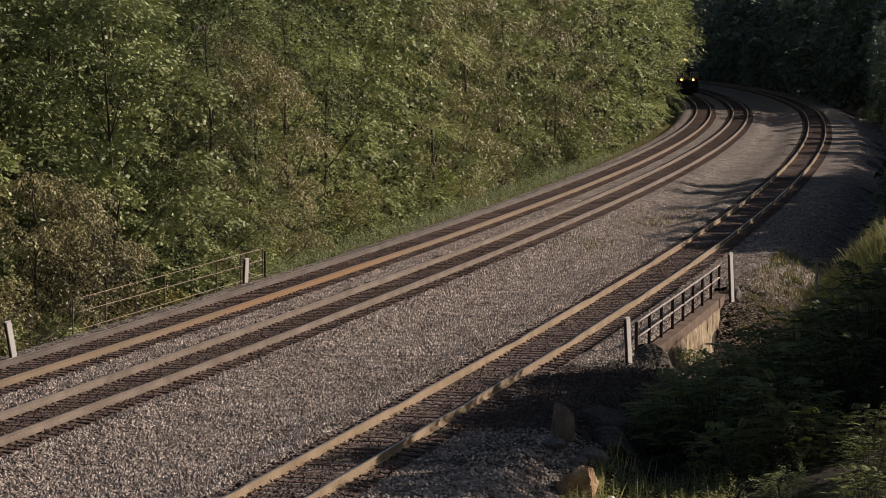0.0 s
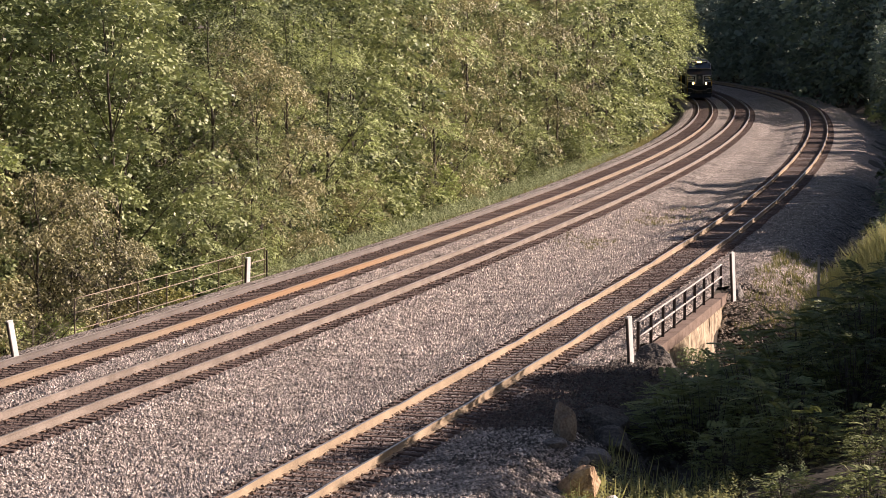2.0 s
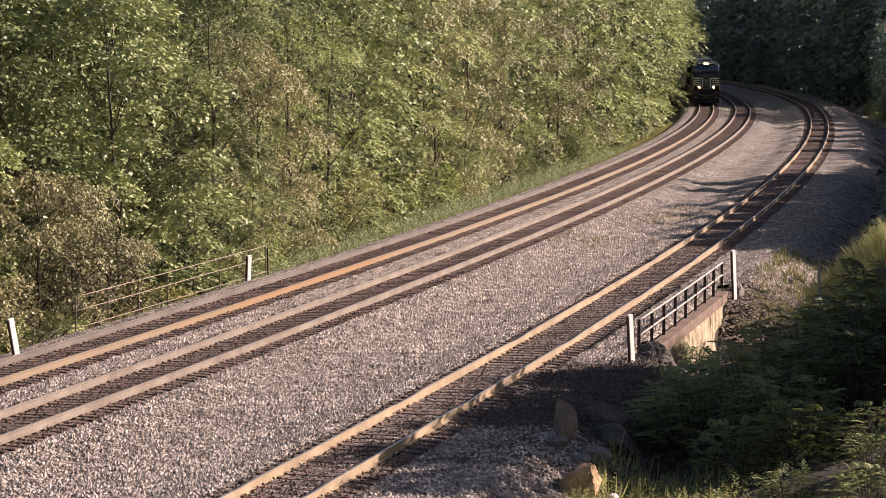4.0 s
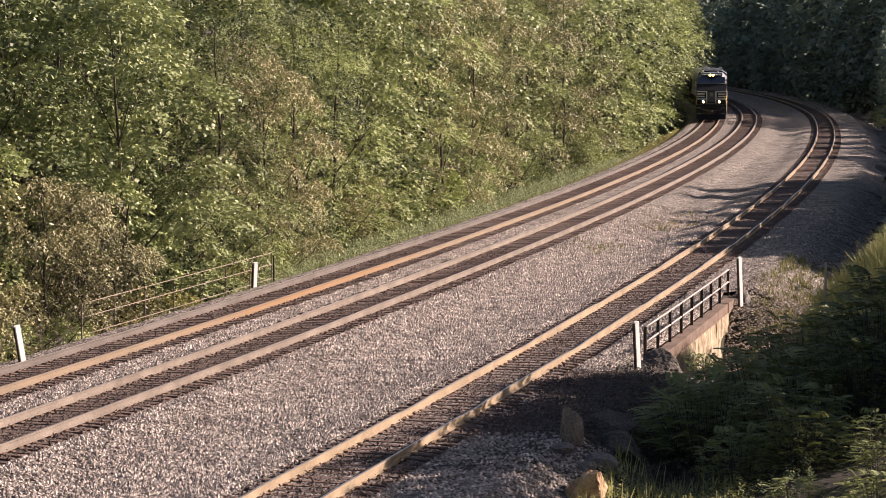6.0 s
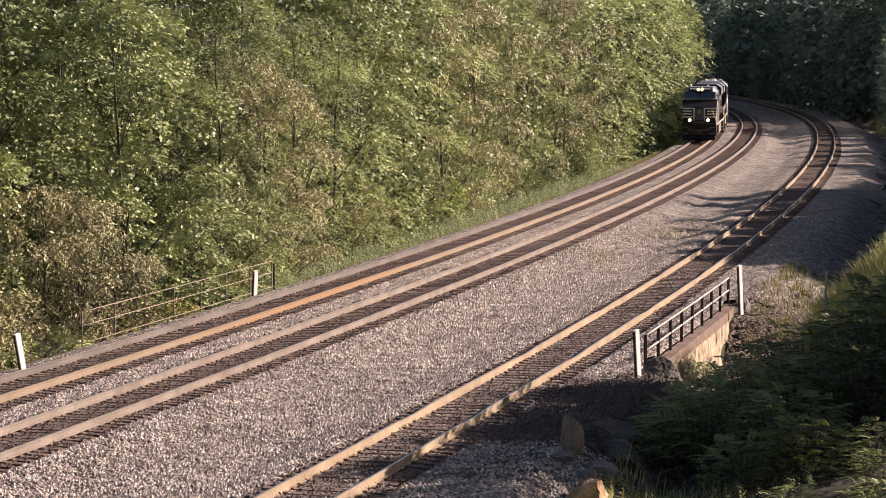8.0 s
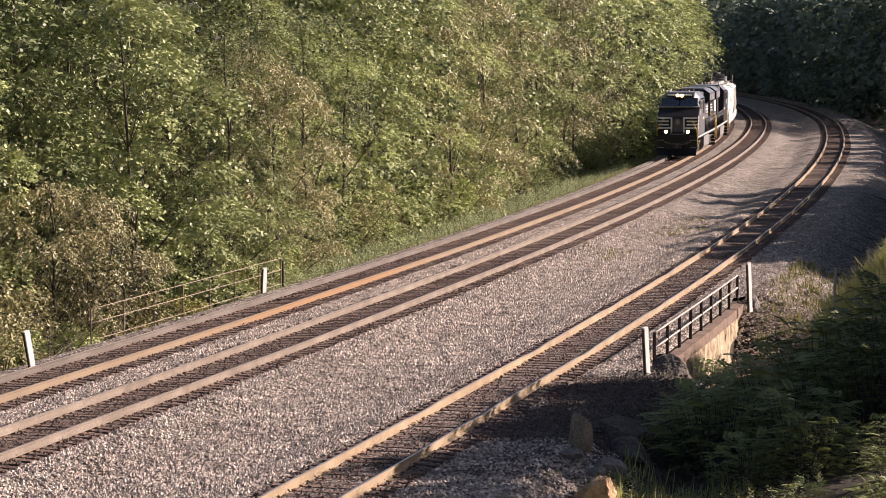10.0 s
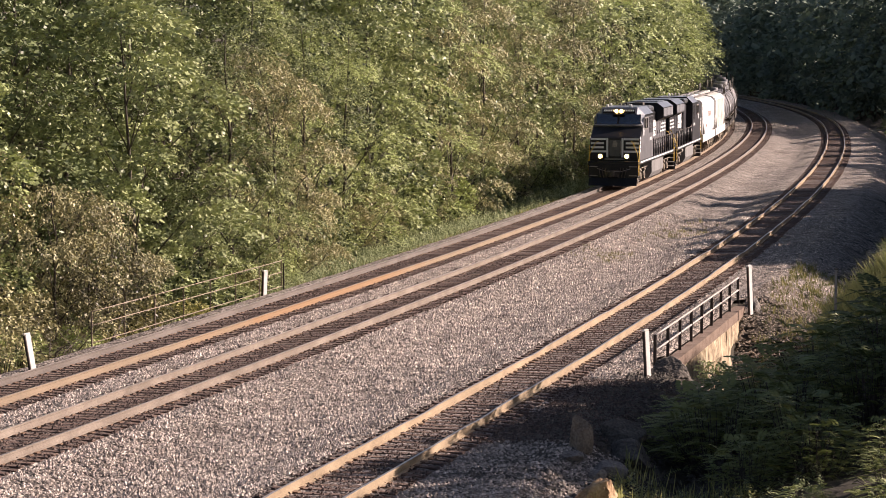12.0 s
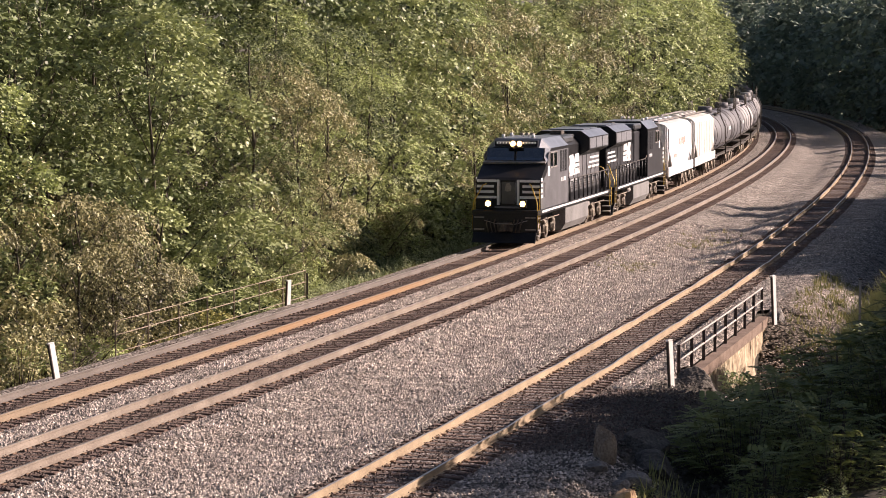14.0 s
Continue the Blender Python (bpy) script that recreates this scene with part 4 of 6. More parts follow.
weed_patch("verge_herbs", 68, 2600, lambda r: beside(1, 94 + 110 * r.random() ** 1.2, r.uniform(-7.2, -3.2)), 0.8, 0.16, "leafy green weeds along the woods side", M_HERB)
grass_patch("ballast_weeds", 64, 60, lambda r: beside(3, 122 + r.gauss(0, 2.5), -4.1 + r.gauss(0, 0.6)), 0.35, "thin weeds growing through the ballast")
grass_patch("ballast_tufts", 69, 40, lambda r: beside(3, 108 + r.gauss(0, 1.6), -5.4 + r.gauss(0, 0.5)), 0.3, "thin green tufts growing through the ballast")
grass_patch("bank_weeds", 65, 500, lambda r: beside(3, r.uniform(86, 104), r.uniform(3.4, 6.5)), 0.45, "weeds on the stony bank")

# ---- culvert, railings and markers ----
M_CONC = paint("stained_concrete", [(0.10, 0.075, 0.05), (0.26, 0.19, 0.12), (0.44, 0.355, 0.235), (0.52, 0.45, 0.32)], 2.4, 0.9, 0.7, 14.0, spread=0.1, stretch=(1, 1, 0.3))
M_CAP = paint("rust_brown_coping", [(0.10, 0.068, 0.05), (0.19, 0.13, 0.095), (0.25, 0.185, 0.14)], 2.0, 0.9, 0.4, 30.0)
M_WHITE = paint("white_marker_paint", [(0.62, 0.60, 0.56), (0.80, 0.78, 0.75)], 5.0, 0.6, 0.1, 40.0)
M_IRON = paint("dark_rusty_iron", [(0.025, 0.018, 0.015), (0.07, 0.05, 0.04)], 5.0, 0.7, 0.2, 40.0)
M_PIPE = paint("pale_handrail_pipe", [(0.34, 0.30, 0.26), (0.50, 0.46, 0.42)], 4.0, 0.6, 0.1, 40.0)
M_RUST = paint("brown_fence_steel", [(0.20, 0.15, 0.11), (0.34, 0.27, 0.20)], 4.0, 0.75, 0.2, 30.0)
M_ROCK = paint("tan_sandstone", [(0.22, 0.13, 0.07), (0.46, 0.31, 0.175), (0.62, 0.47, 0.30)], 2.6, 0.9, 1.0, 16.0)
M_BROWNSTONE = paint("brown_sandstone", [(0.13, 0.095, 0.065), (0.27, 0.205, 0.145), (0.38, 0.31, 0.23)], 2.2, 0.9, 0.9, 18.0)
# Darker variant of the fieldstone; on the wall-end boulder it paints in shade.
M_DARKROCK = paint("weathered_and_shade_dark_rock", [(0.05, 0.042, 0.035), (0.11, 0.095, 0.08), (0.18, 0.16, 0.13)], 2.2, 0.9, 0.9, 18.0)
M_STONE = paint("grey_fieldstone", [(0.10, 0.09, 0.08), (0.22, 0.20, 0.18), (0.33, 0.30, 0.27)], 2.2, 0.9, 0.9, 18.0)


def build_wall():
    top = tagged(new("retaining_wall"), "old concrete and stone culvert wall below the outer track", "wall", kind="structure")
    rng = random.Random(3)
    bm = bmesh.new()
    ys = [71.2 + 1.0 * i for i in range(19)]
    rows = []
    for y in ys:
        quad = [(*beside(3, y, o), z) for o, z in ((2.56, -0.42), (2.92, -0.42), (2.92, -0.74), (2.56, -0.74))]
        rows.append([bm.verts.new(q) for q in quad])
    for a, b in zip(rows, rows[1:]):
        for i in range(4):
            bm.faces.new((a[i], a[(i + 1) % 4], b[(i + 1) % 4], b[i]))
    bm.faces.new(rows[0][::-1])
    bm.faces.new(rows[-1])
    part("coping", fixed(bm), M_CAP, top, "rust-brown coping of the wall")
    # cast concrete below the coping, in four pours, its face spalled and its foot broken away
    for j, (y0, y1) in enumerate(((71.3, 75.4), (75.45, 80.0), (80.05, 84.6), (84.65, 89.1))):
        bm = bmesh.new()
        n, m = 26, 12
        grid = []
        for i in range(n + 1):
            y = y0 + (y1 - y0) * i / n
            col = []
            for q in range(m + 1):
                z = -0.745 - 2.2 * q / m
                spall = 0.05 * noise.noise((y * 1.4, z * 1.4, 4.0 + j)) + 0.025 * noise.noise((y * 5, z * 5, 1.0))
                chip = 0.14 * smooth(0.15, 0.5, noise.noise((y * 0.8, z * 1.1, 9.3))) + 0.10 * smooth(0.82, 1.0, max(abs(2 * i / n - 1), 0.0)) * max(0.0, noise.noise((y * 3, z * 3, 2)))
                col.append(bm.verts.new((*beside(3, y, 2.86 + spall - chip), z)))
            grid.append(col)
        for p, q in zip(grid, grid[1:]):
            for k in range(m):
                bm.faces.new((p[k], p[k + 1], q[k + 1], q[k]))
        back = [[bm.verts.new((*beside(3, y, 2.40), z)) for z in (-0.745, -2.945)] for y in (y0, y1)]
        bm.faces.new((grid[0][0], back[0][0], back[0][1], *grid[0][::-1][:-1]))
        bm.faces.new((grid[-1][0], *grid[-1][1:], back[1][1], back[1][0]))
        part("concrete_panel", fixed(bm), M_CONC, top, "rust-stained spalled concrete face")


def build_railing(k, y0, y1, off, posts, levels, z0, z1, bar, mat_post, mat_bar, name, label):
    top = tagged(new(name), label, "railing")
    for i in range(posts):
        y = y0 + (y1 - y0) * i / (posts - 1)
        x, yy = beside(k, y, off)
        bm = bmesh.new()
        add_box(bm, x - bar, x + bar, yy - bar * 0.9, yy + bar * 0.9, z0, z1, bar * 0.2)
        part("post", bm, mat_post, top)
    if name == "fence":
        x, yy = beside(k, y1 + 0.25, off)
        bm = bmesh.new()
        add_box(bm, x - 0.034, x + 0.034, yy - 0.034, yy + 0.034, z0, z1 - 0.12, 0.01)
        part("end_post", bm, M_IRON, top, "stout dark end post")
    for z in levels:
        bm = bmesh.new()
        pts = [(*beside(k, y0 + (y1 - y0) * i / 12, off + 0.01), z) for i in range(13)]
        add_tube(bm, pts, bar * 0.72, 6)
        part("handrail", bm, mat_bar, top)


def build_marker(x, y, z, height, lean, label):
    top = tagged(new("marker_post"), label, "marker post", "white marker posts")
    bm = bmesh.new()
    add_prism(bm, [(-0.06, -0.03), (0.11, -0.03), (0.11, 0.03), (-0.06, 0.03)], -0.3, height, "z")
    part("plate", bm, M_WHITE, top)
    bm = bmesh.new()
    add_box(bm, -0.10, -0.062, -0.03, 0.05, -0.3, height - 0.02, 0.006)
    part("flange", bm, M_IRON, top, "dark steel edge of the post")
    bm = bmesh.new()
    add_box(bm, -0.105, 0.112, -0.032, 0.05, height + 0.002, height + 0.04, 0.008)
    part("cap", bm, M_WHITE, top)
    top.matrix_basis = Matrix.Translation((x, y, z)) @ Matrix.Rotation(radians(lean), 4, "Y") @ Matrix.Rotation(radians(50), 4, "Z")


def make_rock(name, seed, size, mat, label, group=""):
    """A broken rock: a ball cut by planes at many angles, its faces roughened."""
    rng = random.Random(seed)
    bm = bmesh.new()
    bmesh.ops.create_icosphere(bm, subdivisions=5, radius=1.0)
    o = Vector((rng.uniform(0, 50), rng.uniform(0, 50), 0))
    planes = []
    for i in range(13):
        n = Vector((rng.gauss(0, 1), rng.gauss(0, 1), rng.gauss(0, 0.8))).normalized()
        planes.append((n, rng.uniform(0.55, 0.95)))
    for v in bm.verts:
        p = v.co.normalized()
        r = 1.1
        for n, d in planes:
            c = n.dot(p)
            if c > 0.05:
                r = min(r, d / c)
        r += noise.noise(p * 2.2 + o) * 0.07 + noise.noise(p * 6 + o) * 0.045 + noise.noise(p * 15 + o) * 0.02
        q = p * r
        v.co = Vector((q.x * size[0] * 1.2, q.y * size[1] * 1.2, q.z * size[2] * 1.2))
    me = bpy.data.meshes.new(name)
    bm.to_mesh(me)
    bm.free()
    me.materials.append(mat)
    return tagged(new(name, me), label, "rock", group)


def lay(ob, x, y, lift, turn=0.0, tilt=0.0):
    ob.matrix_basis = Matrix.Translation((x, y, relief(x, y) + lift)) @ Euler((tilt, 0, turn)).to_matrix().to_4x4()
    return ob


build_wall()
build_railing(3, 71.9, 89.3, 2.62, 9, (0.53, 0.10), -0.5, 0.54, 0.045, M_IRON, M_PIPE, "bridge_railing", "dark iron railing with pale pipe handrails beside the track")
build_railing(1, 76.5, 94.6, -2.95, 8, (0.55, 0.12, -0.42), -0.75, 0.56, 0.022, M_RUST, M_RUST, "fence", "thin rusty pipe fence along the woods side")
build_marker(5.06, 68.2, -0.28, 1.28, -3.0, "white steel marker post with dark edge by the culvert")
build_marker(9.92, 86.6, -0.24, 1.36, -2.5, "white steel marker post at the end of the railing")
build_marker(-7.02, 90.3, -0.38, 0.98, 2.5, "white steel marker post leaning beside the fence")
build_marker(-11.72, 69.2, -0.36, 1.15, -9.0, "white steel marker post leaning at the ballast edge")


def build_stake():
    top = tagged(new("metal_stake"), "thin grey steel stake standing in the tall grass", "post")
    x, y = beside(3, 74.0, 7.45)
    z = relief(x, y)
    bm = bmesh.new()
    add_prism(bm, [(x - 0.035, y - 0.02), (x + 0.035, y - 0.02), (x + 0.035, y), (x + 0.01, y + 0.03), (x - 0.01, y + 0.03), (x - 0.035, y)], z - 0.2, 2.3, "z")
    part("stake", fixed(bm), M_PIPE, top)
    bm = bmesh.new()
    add_box(bm, x - 0.05, x + 0.05, y - 0.03, y + 0.04, 2.302, 2.34, 0.008)
    part("cap", bm, M_IRON, top, "dark cap")


build_stake()
lay(make_rock("boulder", 1, (0.42, 0.36, 0.52), M_ROCK, "sunlit tan sandstone boulder on the slope"), 2.86, 52.3, 0.18, 0.9, 0.35)
lay(make_rock("stone_block", 2, (0.24, 0.22, 0.46), M_BROWNSTONE, "upright weathered stone block on the slope", "stones on the slope"), 2.66, 56.3, 0.2, 0.3)
for i, (x, y, s) in enumerate(((3.2, 55.2, 0.28), (2.95, 54.6, 0.18), (3.5, 54.2, 0.16), (2.4, 55.0, 0.2), (3.9, 57.5, 0.4), (3.6, 58.6, 0.42))):
    lay(make_rock("stone", 10 + i, (s * 1.3, s, s * 0.75), M_DARKROCK if i > 3 else M_STONE, "weathered fieldstone lying on the slope", "stones on the slope"), x, y, s * 0.3, i * 1.3)
lay(make_rock("stone", 30, (0.17, 0.15, 0.14), M_WHITE, "pale stone among the weeds", "stones on the slope"), 3.55, 52.6, 0.12, 0.5)
lay(make_rock("boulder", 31, (0.62, 0.5, 0.36), M_DARKROCK, "flat-topped boulder at the end of the wall, darkened for shade"), 5.75, 69.4, -0.05, 0.4)
lay(make_rock("boulder", 32, (0.34, 0.3, 0.24), M_STONE, "broken grey stone at the end of the wall"), 10.25, 88.6, -0.08, 0.9)


def stone_layer(name, seed, n, spot, size, mat, label, tall=0.9):
    """Loose stones as one mesh, each a small uneven block; spot() gives a place and height for each."""
    rng = np.random.default_rng(seed)
    octa = np.array([(1, 0, 0), (0, 1, 0), (-1, 0, 0), (0, -1, 0), (0, 0, tall), (0, 0, -0.6)])
    tri = np.array([(0, 1, 4), (1, 2, 4), (2, 3, 4), (3, 0, 4)])
    place = np.array([spot(rng) for i in range(n)])
    r = size * rng.uniform(0.7, 1.5, (n, 1, 1))
    q = octa[None] * r * rng.uniform(0.7, 1.3, (n, 6, 3))
    t = rng.uniform(0, 6.28, n)
    c, s = np.cos(t)[:, None], np.sin(t)[:, None]
    v = np.stack([q[:, :, 0] * c - q[:, :, 1] * s, q[:, :, 0] * s + q[:, :, 1] * c, q[:, :, 2]], 2) + place[:, None, :]
    v[:, :, 2] += 0.35 * r[:, :, 0]
    f = (tri[None] + (np.arange(n) * 6)[:, None, None]).reshape(-1, 3)
    ob = new(name, mesh_from(name, v.reshape(-1, 3).tolist(), f.tolist(), mat))
    tagged(ob, label, "ballast", kind="stuff")


def on_bed(rng):
    y = 44 + 86 * rng.random() ** 1.3
    pick = rng.random()
    if pick < 0.15:
        x = track_x(1, y) + 1.4 + (track_x(2, y) - track_x(1, y) - 2.8) * rng.random()
    elif pick < 0.30:
        # Pale stones are kept off the shoulder that is darkened for shade.
        if 57 < y < 67.5:
            y = 44 + (y - 57) * 1.2
        x = track_x(3, y) + 1.45 + (1.05 if 67 < y < 89.5 else 3.0) * rng.random()
    else:
        x = track_x(2, y) + 1.45 + (track_x(3, y) - track_x(2, y) - 2.9) * rng.random()
    return x, y, relief(x, y) + 0.02


def in_cribs(rng):
    y = 46 + 60 * rng.random() ** 1.25
    # Some dark stones go on the shoulder to deepen its painted shade.
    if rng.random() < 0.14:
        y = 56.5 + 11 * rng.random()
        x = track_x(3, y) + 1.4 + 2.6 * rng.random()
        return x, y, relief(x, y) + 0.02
    x, yy = beside(rng.integers(1, 4), y, rng.uniform(-1.4, 1.4))
    return x, yy, -0.205


M_LOOSE = paint("broken_stone", [(0.12, 0.10, 0.085), (0.43, 0.37, 0.32), (0.80, 0.71, 0.62)], 3.0, 0.9, 0.2, 30.0, coords="World", spread=0.95)
M_CRIB = paint("oily_and_shade_dark_broken_stone", [(0.04, 0.028, 0.023), (0.10, 0.070, 0.057), (0.20, 0.15, 0.125)], 3.0, 0.9, 0.2, 30.0, coords="World", spread=0.75)
stone_layer("loose_ballast", 9, 84000, on_bed, 0.037, M_LOOSE, "loose crushed stones lying on the ballast bed")


def on_far_bed(rng):
    y = 72 + 62 * rng.random()
    if rng.random() < 0.2:
        x = track_x(1, y) + 1.4 + (track_x(2, y) - track_x(1, y) - 2.8) * rng.random()
    else:
        x = track_x(2, y) + 1.45 + (track_x(3, y) - track_x(2, y) - 2.9) * rng.random()
    return x, y, relief(x, y) + 0.02


stone_layer("coarse_ballast", 11, 24000, on_far_bed, 0.047, M_LOOSE, "coarser crushed stones scattered over the ballast bed")


def on_fan(rng):
    y = 85 + 10 * rng.random()
    x = track_x(3, y) + 3.0 + 5.0 * rng.random() ** 1.3
    return x, y, relief(x, y)


def below_track(rng):
    y = 52 + 17 * rng.random()
    x = track_x(3, y) + 2.1 + 4.7 * rng.random()
    return x, y, relief(x, y)


M_RUBBLE = paint("brown_rubble_stone", [(0.09, 0.07, 0.052), (0.24, 0.195, 0.155), (0.46, 0.39, 0.32)], 3.0, 0.9, 0.2, 30.0, coords="World", spread=0.7)
stone_layer("bank_rubble", 12, 6500, on_fan, 0.05, M_RUBBLE, "broken stones and gravel spilled over the bank", 0.7)
stone_layer("slope_rubble", 13, 5200, below_track, 0.05, M_DARKROCK, "dark broken stones on the shaded slope", 0.7)
stone_layer("crib_ballast", 10, 19000, in_cribs, 0.034, M_CRIB, "dark stones between the wooden ties and over the shade-darkened shoulder")

# ---- train ----
TRAIN = []
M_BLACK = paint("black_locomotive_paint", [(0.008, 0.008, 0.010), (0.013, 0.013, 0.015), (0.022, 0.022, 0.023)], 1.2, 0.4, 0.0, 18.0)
M_BLACK.node_tree.nodes["Principled BSDF"].inputs["Specular IOR Level"].default_value = 0.28
# Side sheets and hood doors, paler than the black of the nose.
M_SIDE = paint("grey_black_side_paint", [(0.085, 0.085, 0.092), (0.13, 0.13, 0.139), (0.19, 0.188, 0.195)], 1.2, 0.42, 0.0, 14.0)
M_ROOF = paint("dusty_black_roof", [(0.05, 0.052, 0.056), (0.10, 0.103, 0.108)], 1.5, 0.38, 0.1, 20.0)
# Pale blue-grey with the sky reflection and sun on upward slopes put into it.
M_SKYLIT = paint("skylit_roof_paint", [(0.10, 0.112, 0.135), (0.17, 0.187, 0.22), (0.24, 0.26, 0.30)], 1.1, 0.3, 0.05, 16.0)
M_REAR = paint("glossy_black_side_paint", [(0.022, 0.022, 0.025), (0.036, 0.036, 0.041), (0.062, 0.061, 0.068)], 1.2, 0.38, 0.0, 14.0)
M_SCREEN = paint("grey_radiator_mesh", [(0.12, 0.125, 0.14), (0.19, 0.195, 0.21)], 2.0, 0.6, 0.3, 26.0)
M_DUST = paint("dusty_grey_steel", [(0.13, 0.118, 0.105), (0.25, 0.23, 0.21), (0.34, 0.31, 0.285)], 1.4, 0.75, 0.2, 14.0)
M_GEAR = paint("greasy_running_gear", [(0.02, 0.017, 0.014), (0.06, 0.05, 0.04), (0.15, 0.12, 0.09)], 3.0, 0.7, 0.3, 16.0)
M_BOGIE = paint("dusty_brown_running_gear", [(0.035, 0.028, 0.02), (0.15, 0.122, 0.09), (0.46, 0.39, 0.29)], 3.6, 0.7, 0.4, 12.0)
M_STEEL = paint("worn_wheel_steel", [(0.10, 0.08, 0.065), (0.22, 0.19, 0.16)], 3.0, 0.55, 0.1, 20.0, metal=0.5)
M_MARK = paint("white_stripe_paint", [(0.66, 0.66, 0.65), (0.80, 0.80, 0.79)], 4.0, 0.5, 0.0, 30.0)
M_YELLOW = paint("yellow_grab_rail_paint", [(0.55, 0.34, 0.03), (0.72, 0.48, 0.06)], 4.0, 0.5, 0.0, 30.0)
M_HOPPER = paint("white_hopper_paint", [(0.44, 0.43, 0.43), (0.64, 0.635, 0.63), (0.72, 0.715, 0.71)], 0.5, 0.6, 0.05, 9.0, stretch=(1, 1, 0.3))
M_CREAM = paint("cream_hopper_paint", [(0.44, 0.41, 0.37), (0.60, 0.57, 0.53), (0.68, 0.66, 0.62)], 0.5, 0.6, 0.05, 9.0, stretch=(1, 1, 0.3))
M_TANK = paint("grey_black_tank_paint", [(0.075, 0.072, 0.078), (0.12, 0.117, 0.126), (0.17, 0.166, 0.178)], 0.8, 0.62, 0.05, 12.0)
M_TANK_PALE = paint("pale_dusty_tank_paint", [(0.21, 0.20, 0.20), (0.30, 0.29, 0.29), (0.38, 0.365, 0.36)], 0.8, 0.65, 0.05, 12.0)
M_FUEL = paint("pale_grey_tank_paint", [(0.13, 0.125, 0.12), (0.205, 0.20, 0.195), (0.27, 0.262, 0.255)], 1.0, 0.6, 0.05, 10.0)
M_FADED = paint("faded_brown_lettering", [(0.30, 0.20, 0.16), (0.42, 0.30, 0.26)], 4.0, 0.7, 0.0, 30.0)


def glowing(name, colour, strength):
    m = bpy.data.materials.new(name)
    m.use_nodes = True
    b = m.node_tree.nodes["Principled BSDF"]
    b.inputs["Base Color"].default_value = (0.9, 0.88, 0.8, 1)
    b.inputs["Emission Color"].default_value, b.inputs["Emission Strength"].default_value = (*colour, 1), strength
    return m


def glazing():
    m = bpy.data.materials.new("cab_window_glass")
    m.use_nodes = True
    b = m.node_tree.nodes["Principled BSDF"]
    b.inputs["Base Color"].default_value = (0.26, 0.34, 0.44, 1)
    b.inputs["Roughness"].default_value, b.inputs["Transmission Weight"].default_value = 0.05, 1.0
    b.inputs["IOR"].default_value = 2.5
    return m


M_BEAM = glowing("lit_headlight", (1.0, 0.57, 0.18), 8.0)
M_BOARD = glowing("lit_number_board", (1.0, 0.95, 0.85), 0.12)
M_GLASS = glazing()


def shared(name, bm, mat):
    me = bpy.data.meshes.new(name)
    bm.to_mesh(me)
    bm.free()
    me.materials.append(mat)
    return me


def add_disc(bm, x, y0, y1, z, r, sides=20):
    a = [bm.verts.new((x + r * math.cos(t), y0, z + r * math.sin(t))) for t in [2 * math.pi * i / sides for i in range(sides)]]
    b = [bm.verts.new((v.co.x, y1, v.co.z)) for v in a]
    bm.faces.new(a)
    bm.faces.new(b[::-1])
    for i in range(sides):
        bm.faces.new((a[i], b[i], b[(i + 1) % sides], a[(i + 1) % sides]))


def wheelset_mesh(r):
    bm = bmesh.new()
    for s in (-1, 1):
        add_disc(bm, 0, s * 0.70, s * 0.735, 0, r + 0.026, 28)
        add_disc(bm, 0, s * 0.735, s * 0.83, 0, r, 28)
        add_disc(bm, 0, s * 0.83, s * 0.90, 0, 0.17, 12)
        for i in range(5):
            a = i * 2 * math.pi / 5
            add_disc(bm, 0.62 * r * math.cos(a), s * 0.83, s * 0.842, 0.62 * r * math.sin(a), 0.07, 8)
    add_disc(bm, 0, -0.70, 0.70, 0, 0.09, 12)
    return shared("wheelset", fixed(bm), M_STEEL)


WHEEL_MESH = {r: wheelset_mesh(r) for r in (0.53, 0.46)}


def add_bogie(top, x, axles, spacing, r, mat=None):
    """Side frames, springs and boxes, with each wheelset free to turn under it."""
    bm = bmesh.new()
    span = spacing * (axles - 1) / 2
    for s in (-1, 1):
        y0, y1 = (s * 0.98, s * 1.16) if s > 0 else (-1.16, -0.98)
        e = span + 0.62
        add_prism(bm, [(-e, 0.62), (-e + 0.25, 0.52), (-span * 0.5, 0.40), (span * 0.5, 0.40), (e - 0.25, 0.52), (e, 0.62), (e - 0.1, 0.86), (span * 0.6, 0.98), (-span * 0.6, 0.98), (-e + 0.1, 0.86)], y0, y1, "y")
        for i in range(axles):
            ax = -span + spacing * i
            add_box(bm, ax - 0.17, ax + 0.17, s * 1.24 if s < 0 else 1.162, -1.162 if s < 0 else 1.24, r - 0.19, r + 0.19, 0.03)
            if i + 1 < axles:
                mx = ax + spacing / 2
                for q in (-0.13, 0.13):
                    add_tube(bm, [(mx + q, s * 1.21, 0.46), (mx + q, s * 1.21, 0.92)], 0.075, 8)
        if axles == 3:
            for ax in (-span * 0.55, span * 0.55):
                add_tube(bm, [(ax - 0.28, s * 1.25, 0.93), (ax + 0.28, s * 1.25, 0.93)], 0.11, 8)
            add_tube(bm, [(-e, s * 1.3, 1.06), (e, s * 1.3, 1.06)], 0.03, 6)
    add_box(bm, -0.4, 0.4, -0.98, 0.98, 0.5, 0.95, 0.03)
    bogie = part("bogie", fixed(bm), mat or M_BOGIE, top, "dusty brown steel running gear")
    bogie.matrix_basis = Matrix.Translation((x, 0, 0))
    for i in range(axles):
        w = piece("wheelset", WHEEL_MESH[r], bogie, Matrix.Translation((-span + spacing * i, 0, r)))
        w["radius"] = r


